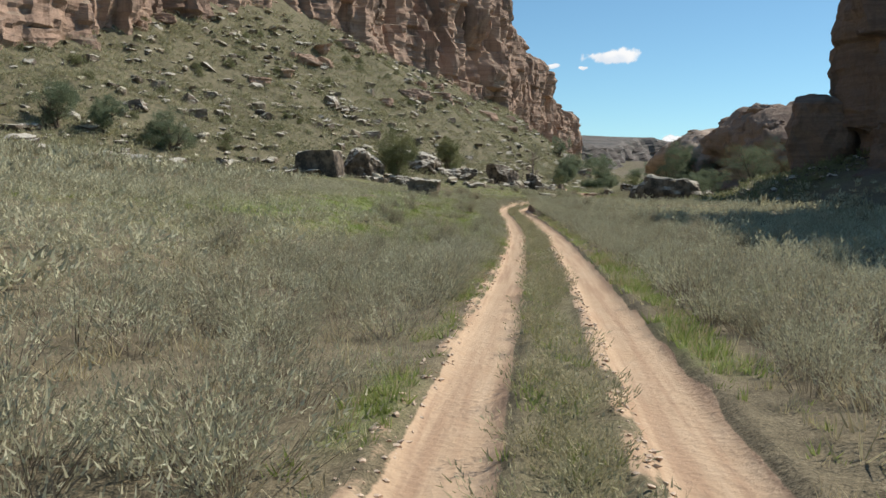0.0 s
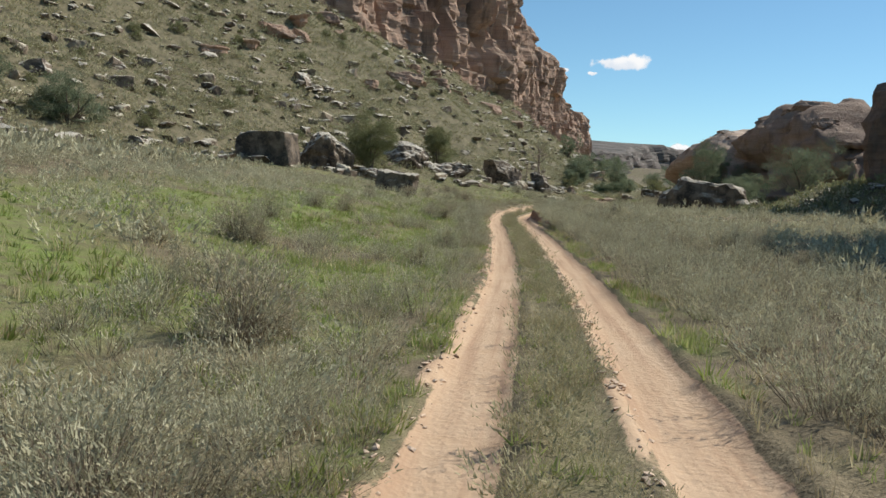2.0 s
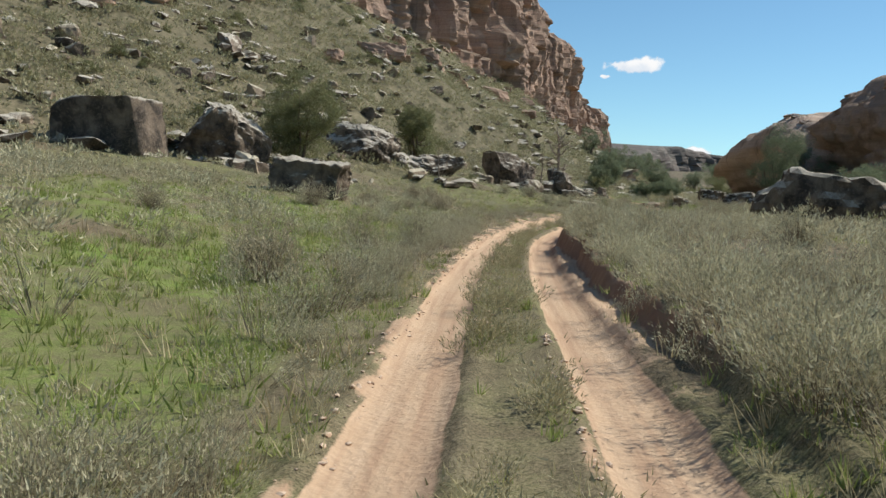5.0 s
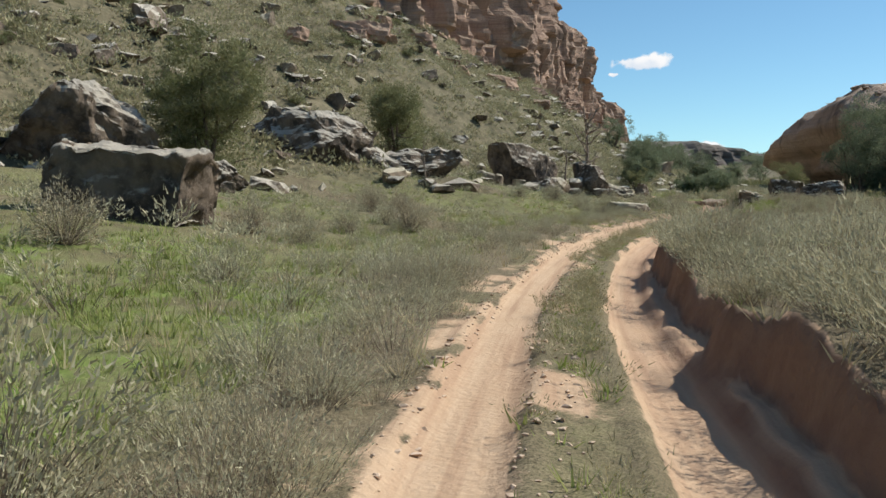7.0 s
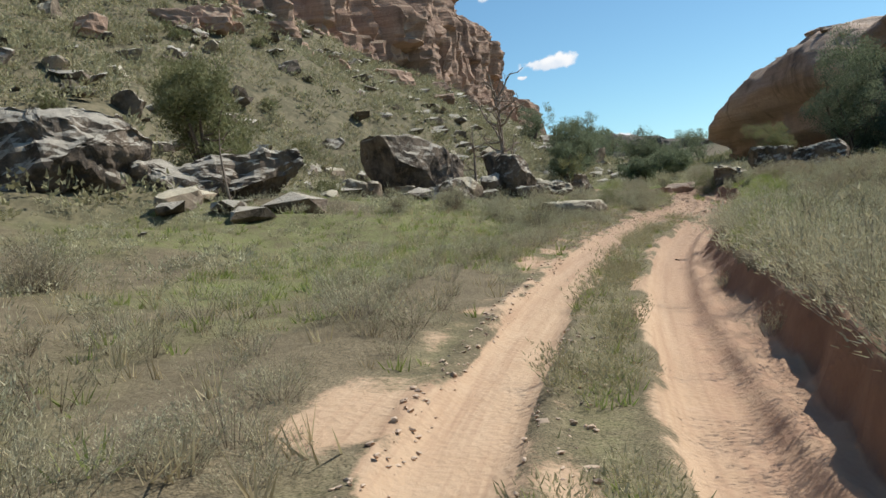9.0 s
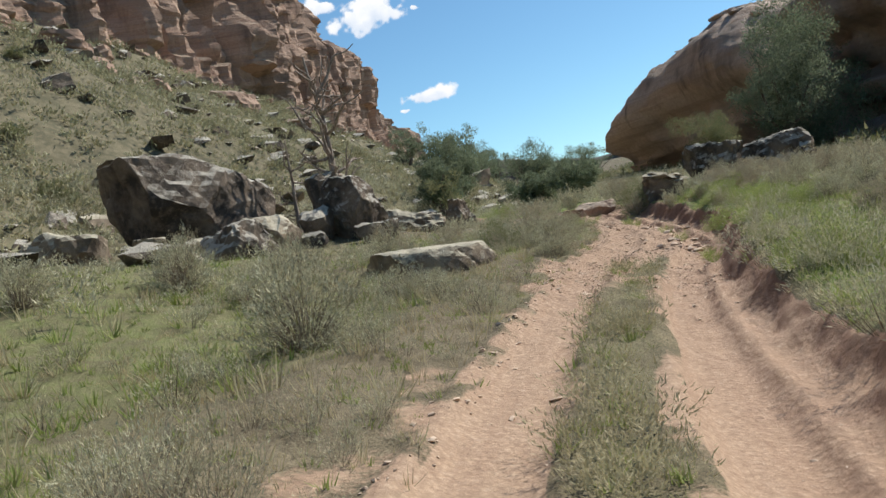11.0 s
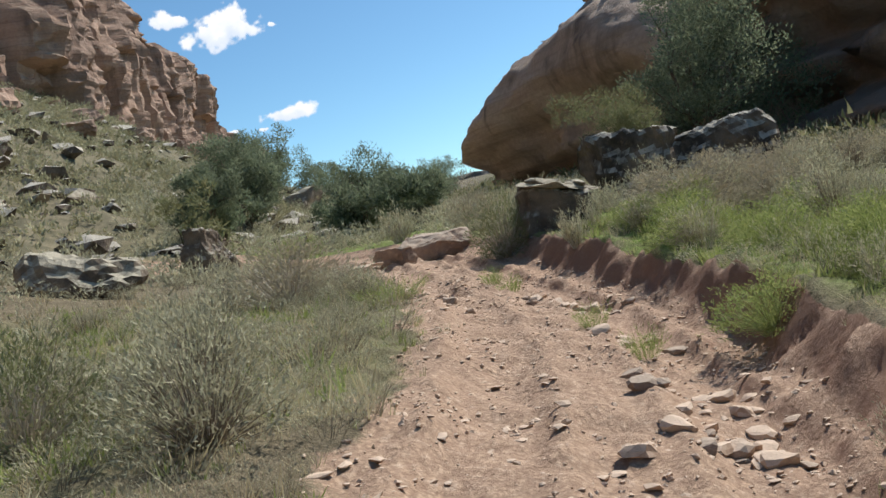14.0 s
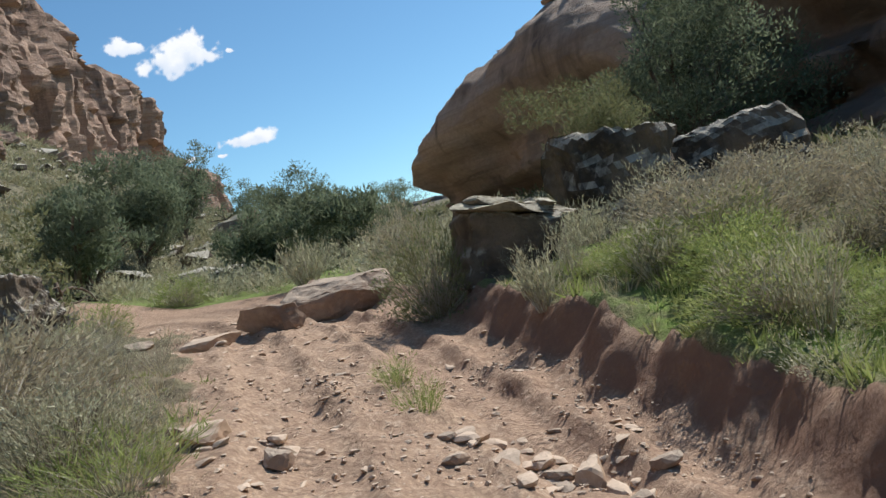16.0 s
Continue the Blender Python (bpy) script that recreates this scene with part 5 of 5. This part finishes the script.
make_bush("bush", 308, 27.2, 129.6, 1.8, 0.7, "grey-brown twiggy bush above the bank", M_BROWN, 420, 8, (0.045, 0.013), 0.9, 0.007, None, "", True)
make_bush("bush", 309, 19.7, 131.6, 2.3, 1.15, "rounded twiggy bush with small yellow-brown leaves", M_BROWN, 420, 8, (0.045, 0.013), 0.9, 0.007, None, "", True)
make_bush("bush", 311, 17.2, 125.8, 1.3, 0.8, "bare twiggy bush in the meadow", M_SAGE, 80, 6, (0.05, 0.015), 0.8)
make_bush("bush", 312, 24.7, 142.4, 1.4, 1.2, "pale sagebrush beside the red ledge", M_SAGE, 80, 12, (0.10, 0.02), 0.6)
make_bush("bush", 313, 26.3, 140.5, 1.8, 1.4, "grey-brown bush behind the red ledge", M_BROWN, 420, 8, (0.045, 0.013), 0.9, 0.007, None, "", True)
make_bush("bush", 314, 27.6, 135.8, 1.3, 0.8, "pale sagebrush between the boulders", M_SAGE, 80, 12, (0.10, 0.02), 0.6)
make_bush("bush", 315, 31.2, 134.4, 2.6, 0.95, "grey-brown twiggy bush before the large boulder", M_BROWN, 420, 8, (0.045, 0.013), 0.9, 0.007, None, "", True)
make_bush("bush", 316, 20.6, 140.2, 1.3, 0.7, "low yellow-green bush beyond the road", M_OLIVE, 420, 8, (0.045, 0.013), 0.9, 0.007, None, "", True)
make_bush("bush", 317, 22.4, 146.0, 1.8, 0.9, "low yellow-green bush beyond the road", M_OLIVE, 420, 8, (0.045, 0.013), 0.9, 0.007, None, "", True)
make_bush("bush", 319, 20.6, 129.3, 1.0, 0.45, "bright green grass at the foot of the twiggy bush", M_OLIVE, 130, 8, (0.14, 0.010), 0.9, 0.006)
make_bush("bush", 318, 16.9, 125.2, 1.3, 0.95, "tall twiggy bush beside the flat slab", M_SHRUB, 420, 8, (0.045, 0.013), 0.9, 0.007, None, "", True)
green_bush = make_bush("bush", 345, 22.9, 125.2, 1.2, 0.55, "bright green rabbitbrush on the edge of the bank", M_OLIVE, 420, 9, (0.055, 0.011), 1.0, 0.006, M_OLIVE, "green bushes on the bank", True)
silver_bush = make_bush("bush", 346, 25.6, 132.9, 0.8, 0.75, "upright silver sagebrush on the edge of the bank", M_SAGE, 60, 12, (0.07, 0.016), 0.5, 0.008, None, "silver bushes on the bank")
rg_ = random.Random(15)
for i in range(26):
    by = 113.5 + i * 0.72
    bw = 1.75 + float(road_o(by)) + rg_.uniform(0.1, 1.5)
    bx = float(road_x(by)) + bw * 1.12
    k = rg_.uniform(0.6, 1.15)
    copy_thing(silver_bush if i % 3 == 0 else green_bush, pose(bx, by, float(land(bx, by)) - 0.04, 0, 0, rg_.uniform(0, 360)) @ Matrix.Diagonal((k, k, k, 1)))
for i, (bx, by) in enumerate(((22.05, 126.0), (22.2, 127.2), (22.75, 130.6), (22.9, 131.6), (20.6, 121.8), (19.6, 119.6))):
    make_bush("grass_clump", 330 + i, bx, by, 0.55, 0.38, "bright green grass clump between the wheel tracks", M_GREEN, 90, 7, (0.12, 0.010), 0.7, 0.006, M_GREEN)

# rounded twiggy bushes that stand out of the brush
models = []
for i in range(6):
    models.append(make_bush("bush", 350 + i, 18.0 - 2.0 * i, 129.0 - 2.2 * i if i else 124.0, 1.3, 0.9, "rounded grey-green bush with dark bare twigs", (M_SAGE, M_BROWN, M_SAGE)[i % 3], 330, 8, (0.05, 0.013), 1.1, 0.006, M_DARKTWIG, "rounded bushes in the meadow", True))
rb = random.Random(41)
made = 0
while made < 74:
    by = rb.uniform(16, 141)
    side = -1 if rb.random() < (0.65 if by < 100 else 0.45) else 1
    bw = side * rb.uniform(2.3, 9.0)
    bx = float(road_x(by)) + bw
    if math.hypot(bx - 14.9, by - 121.5) < 3.2 or (by > 127 and 25 < bx < 34) or (by > 130 and bx < 18) or (by > 104 and bw > 0 and bw < 2.6):
        continue
    k = rb.uniform(0.65, 1.2)
    copy_thing(models[rb.randrange(6)], pose(bx, by, float(land(bx, by)) - 0.04, 0, 0, rb.uniform(0, 360)) @ Matrix.Diagonal((k, k, k * rb.uniform(0.85, 1.15), 1)))
    made += 1

# brush on the shelf above the cut bank: green by the brink, grey-brown behind it
rb = random.Random(43)
shelf_bushes = models[1::3] + models[0::3]
for i in range(150):
    by = rb.uniform(103, 139)
    bw = 1.9 + float(road_o(by)) + rb.random() ** 1.3 * 8.0
    bx = float(road_x(by)) + bw * 1.1
    if math.hypot(bx - 26.0, by - 134.9) < 1.7 or (by > 134.5 and 27.5 < bx < 35):
        continue
    kind = green_bush if bw < 3.6 and rb.random() < 0.55 else silver_bush if bw < 3.2 else shelf_bushes[rb.randrange(len(shelf_bushes))]
    k = rb.uniform(0.7, 1.3)
    copy_thing(kind, pose(bx, by, float(land(bx, by)) - 0.04, 0, 0, rb.uniform(0, 360)) @ Matrix.Diagonal((k, k, k * rb.uniform(0.75, 1.0), 1)))

# sagebrush clumps in the meadow beside the washed-out stretch
for i in range(26):
    by = rb.uniform(116, 131)
    bx = float(road_x(by)) - rb.uniform(2.0, 7.5)
    if math.hypot(bx - 14.8, by - 122.0) < 2.4:
        continue
    k = rb.uniform(0.6, 1.1)
    copy_thing(silver_bush if i % 3 == 0 else models[(0, 2, 3)[i % 3]], pose(bx, by, float(land(bx, by)) - 0.04, 0, 0, rb.uniform(0, 360)) @ Matrix.Diagonal((k, k, 0.8 * k, 1)))
# dark shrubs dotted over the scree
scree_shrub = make_bush("scree_shrub", 371, -20.0, 118.0, 1.3, 0.9, "dark olive shrub on the scree", M_SHRUB, 260, 7, (0.09, 0.028), 0.9, 0.012, M_DARKTWIG, "shrubs on the scree", True)
made = 0
while made < 90:
    bx, by = rb.uniform(-55, 24), rb.uniform(80, 200)
    if not 70 < float(upslope(bx, by)) < 112 or abs(float(across(bx, by))) < 8:
        continue
    k = 0.6 + 1.1 * rb.random() ** 2
    copy_thing(scree_shrub, pose(bx, by, float(land(bx, by)) - 0.06, 0, 0, rb.uniform(0, 360)) @ Matrix.Diagonal((k, k, k * rb.uniform(0.7, 1.1), 1)))
    made += 1

J = "dark green ragged juniper"
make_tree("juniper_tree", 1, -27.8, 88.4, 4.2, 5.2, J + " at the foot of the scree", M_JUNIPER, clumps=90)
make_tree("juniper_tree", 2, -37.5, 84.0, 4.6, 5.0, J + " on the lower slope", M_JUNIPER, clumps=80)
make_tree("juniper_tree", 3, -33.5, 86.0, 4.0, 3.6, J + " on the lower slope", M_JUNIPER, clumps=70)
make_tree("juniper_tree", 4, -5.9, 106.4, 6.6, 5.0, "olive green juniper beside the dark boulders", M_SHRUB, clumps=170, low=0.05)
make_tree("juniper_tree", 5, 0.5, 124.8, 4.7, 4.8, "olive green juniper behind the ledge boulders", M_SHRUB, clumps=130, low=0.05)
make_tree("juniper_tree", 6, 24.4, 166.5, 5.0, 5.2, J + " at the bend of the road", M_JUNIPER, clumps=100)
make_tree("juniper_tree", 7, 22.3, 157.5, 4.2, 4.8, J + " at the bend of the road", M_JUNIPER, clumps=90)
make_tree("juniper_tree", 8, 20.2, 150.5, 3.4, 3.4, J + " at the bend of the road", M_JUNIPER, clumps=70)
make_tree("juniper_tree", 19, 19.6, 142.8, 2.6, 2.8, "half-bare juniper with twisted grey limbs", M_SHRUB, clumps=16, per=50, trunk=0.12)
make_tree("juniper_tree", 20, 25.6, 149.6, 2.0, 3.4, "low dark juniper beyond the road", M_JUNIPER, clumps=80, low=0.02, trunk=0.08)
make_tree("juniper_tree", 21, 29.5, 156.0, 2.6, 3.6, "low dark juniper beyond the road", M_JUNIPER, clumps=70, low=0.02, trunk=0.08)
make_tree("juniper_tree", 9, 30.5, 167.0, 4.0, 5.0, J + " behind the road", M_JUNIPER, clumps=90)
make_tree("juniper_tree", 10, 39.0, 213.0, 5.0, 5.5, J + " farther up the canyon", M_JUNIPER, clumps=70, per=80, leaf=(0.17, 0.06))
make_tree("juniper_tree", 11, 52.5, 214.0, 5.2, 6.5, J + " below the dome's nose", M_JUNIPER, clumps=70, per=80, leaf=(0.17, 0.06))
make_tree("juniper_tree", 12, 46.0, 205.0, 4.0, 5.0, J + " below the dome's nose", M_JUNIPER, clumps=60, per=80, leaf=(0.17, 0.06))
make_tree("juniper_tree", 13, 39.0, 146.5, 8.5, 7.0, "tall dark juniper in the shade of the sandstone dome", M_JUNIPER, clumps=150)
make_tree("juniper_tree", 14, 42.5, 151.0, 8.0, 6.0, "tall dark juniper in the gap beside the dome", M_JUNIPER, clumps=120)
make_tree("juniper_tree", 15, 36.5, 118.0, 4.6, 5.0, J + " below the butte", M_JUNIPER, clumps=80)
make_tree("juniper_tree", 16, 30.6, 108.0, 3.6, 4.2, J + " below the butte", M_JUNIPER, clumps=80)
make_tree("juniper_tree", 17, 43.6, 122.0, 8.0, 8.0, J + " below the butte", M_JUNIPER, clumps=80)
make_tree("juniper_shrub", 18, 30.8, 139.8, 1.9, 2.8, "grey-green shrub that grows between two boulders", M_SHRUB, category="shrub", clumps=90, per=90, leaf=(0.10, 0.018), foot=2.9, low=0.02, trunk=0.05)


def dead_tree(seed, x, y, height, label, limbs=14, r0=0.11, lean=-0.12):
    """A leafless dead juniper: a leaning trunk and crooked branches."""
    rg = np.random.RandomState(seed)
    root = new("dead_tree")
    root.matrix_basis = pose(x, y, float(land(x, y)) - 0.1)
    tagged(root, label, "dead tree")
    p, r = limb(rg, (0, 0, 0), (lean, 0, 1), height, r0, 9, 0.06)
    part("trunk", mesh_from("trunk", *tube(p, r, 8), M_SNAG), root)
    for i in range(limbs):
        k = rg.randint(1, 8)
        a = rg.uniform(0, 6.28)
        q, r2 = limb(rg, p[k], (np.cos(a), np.sin(a), rg.uniform(-0.1, 0.9)), height * rg.uniform(0.18, 0.42), r0 * 0.42, 6, 0.35)
        pieces = [tube(q, r2, 5)]
        for _ in range(3):
            b = rg.randint(2, 6)
            q2, r3 = limb(rg, q[b], rg.normal(size=3) + np.array([0, 0, 0.5]), height * 0.1, r0 * 0.16, 4, 0.4)
            pieces.append(tube(q2, r3, 4))
        part("branch", mesh_from("branch", *join(pieces), M_SNAG), root)
    return root


make_tree("juniper_tree", 25, 33.0, 196.0, 5.0, 5.0, J + " on the far slope", M_JUNIPER, clumps=60, per=80, leaf=(0.17, 0.06))
make_tree("juniper_tree", 26, 27.0, 205.0, 5.0, 5.0, J + " on the far slope", M_JUNIPER, clumps=60, per=80, leaf=(0.17, 0.06))
make_tree("juniper_tree", 27, 43.0, 232.0, 5.0, 6.0, J + " on the far slope", M_JUNIPER, clumps=60, per=80, leaf=(0.17, 0.06))
slope_pts = sow(rng, 3600, (26, 58, 84, 215), lambda x, y: smooth(-6, 0, x - foot_r(y)) * 0.9)
scatter("slope_brush", [t[0] for t in shrub_t], slope_pts, sizes_for(len(slope_pts), 0.6, 1.6), rng, M_SHRUB, "low olive shrubs below the dome and butte", "shrubs")


dead_tree(5, 13.7, 134.6, 6.3, "dead bare juniper with crooked grey branches among rocks", 20, 0.17, 0.12)
dead_tree(6, 3.0, 116.5, 2.6, "small bare shrub with forked dark stems", 6, 0.06)
dead_tree(7, 12.4, 135.6, 3.4, "dead leaning trunk with broken branches", 8, 0.09)
dead_tree(8, 33.5, 182.0, 4.0, "thin dead snag above the junipers", 6, 0.07)
# ---- clouds ----
def cloud(seed, az, el, width, height, lean=0.0, ragged=1.0, label="small bright white cloud"):
    """A drifting cloud far off: a billowed sheet whose vapour thins out towards its ragged rim."""
    dist = 2600.0
    a, e = radians(az), radians(el)
    at = Vector((math.sin(a) * math.cos(e), math.cos(a) * math.cos(e), math.sin(e))) * dist
    wide, high = dist * radians(width), dist * radians(height)
    nx, nz = 120, 72
    U, V = np.meshgrid(np.linspace(-1.25, 1.25, nx), np.linspace(-1.3, 1.3, nz))
    ua, va = U * wide / 60 + seed * 13.7, V * high / 60 + seed * 5.1
    body = 1 - np.sqrt(U ** 2 + (np.where(V > 0, V, V * 1.5) + 0.12 * np.sin(4 * U + seed)) ** 2)
    dens = body + ragged * (0.55 * fbm(ua, va, 5) + 0.35 * fbm(ua * 0.45 + 7, va * 0.45, 3)) - 0.12
    dens = np.minimum(dens, 3 * np.minimum(1.25 - np.abs(U), 1.3 - np.abs(V)))
    thick = smooth(0.0, 0.30, dens)
    P = np.stack([U * wide / 2, -0.12 * high * smooth(0, 0.8, dens) * (1 + 0.6 * fbm(ua * 2, va * 2, 3)), V * high / 2 + lean * U * wide / 2], -1)
    col = np.stack([thick, smooth(-0.7, 0.5, V + 0.8 * fbm(ua, va, 3)), dens * 0, dens * 0 + 1], -1)
    ob = new("cloud", mesh_from("cloud", P.reshape(-1, 3), grid_faces(nx, nz), M_CLOUD, col.reshape(-1, 4)))
    ob.matrix_basis = pose(*at, 0, 0, -az)
    ob.visible_shadow = False
    return tagged(ob, label, "cloud", kind="structure")


_m = Mat("cloud_white", 1.0)
_sep = _m.t.nodes.new("ShaderNodeSeparateColor")
_m.t.links.new(_m.attr("cover").outputs["Color"], _sep.inputs[0])
# clouds glow: white tops and greyer undersides stand in for sunlight
_m.t.links.new(_m.mix(_sep.outputs[1], (0.72, 0.80, 0.90), (1.0, 1.0, 1.0)), _m.b.inputs["Emission Color"])
_m.b.inputs["Emission Strength"].default_value = 0.92
_m.t.links.new(_sep.outputs[0], _m.b.inputs["Alpha"])
M_CLOUD = _m.finish((0.02, 0.02, 0.02))
cloud(1, 10.4, 8.75, 4.6, 1.6, 0.03)
cloud(2, 8.9, 8.1, 0.8, 0.4)
cloud(3, 7.0, 8.2, 1.1, 0.5)
cloud(4, 7.9, 14.2, 5.0, 3.0, 0.08, 1.2, "large ragged white cloud")
cloud(5, 4.2, 15.2, 3.0, 1.5, 0.0, 1.2)
cloud(6, 14.9, 3.4, 2.8, 1.2, label="low white cloud behind the mesas")
cloud(7, 10.6, 14.2, 1.4, 0.6, 0.0, 1.3)
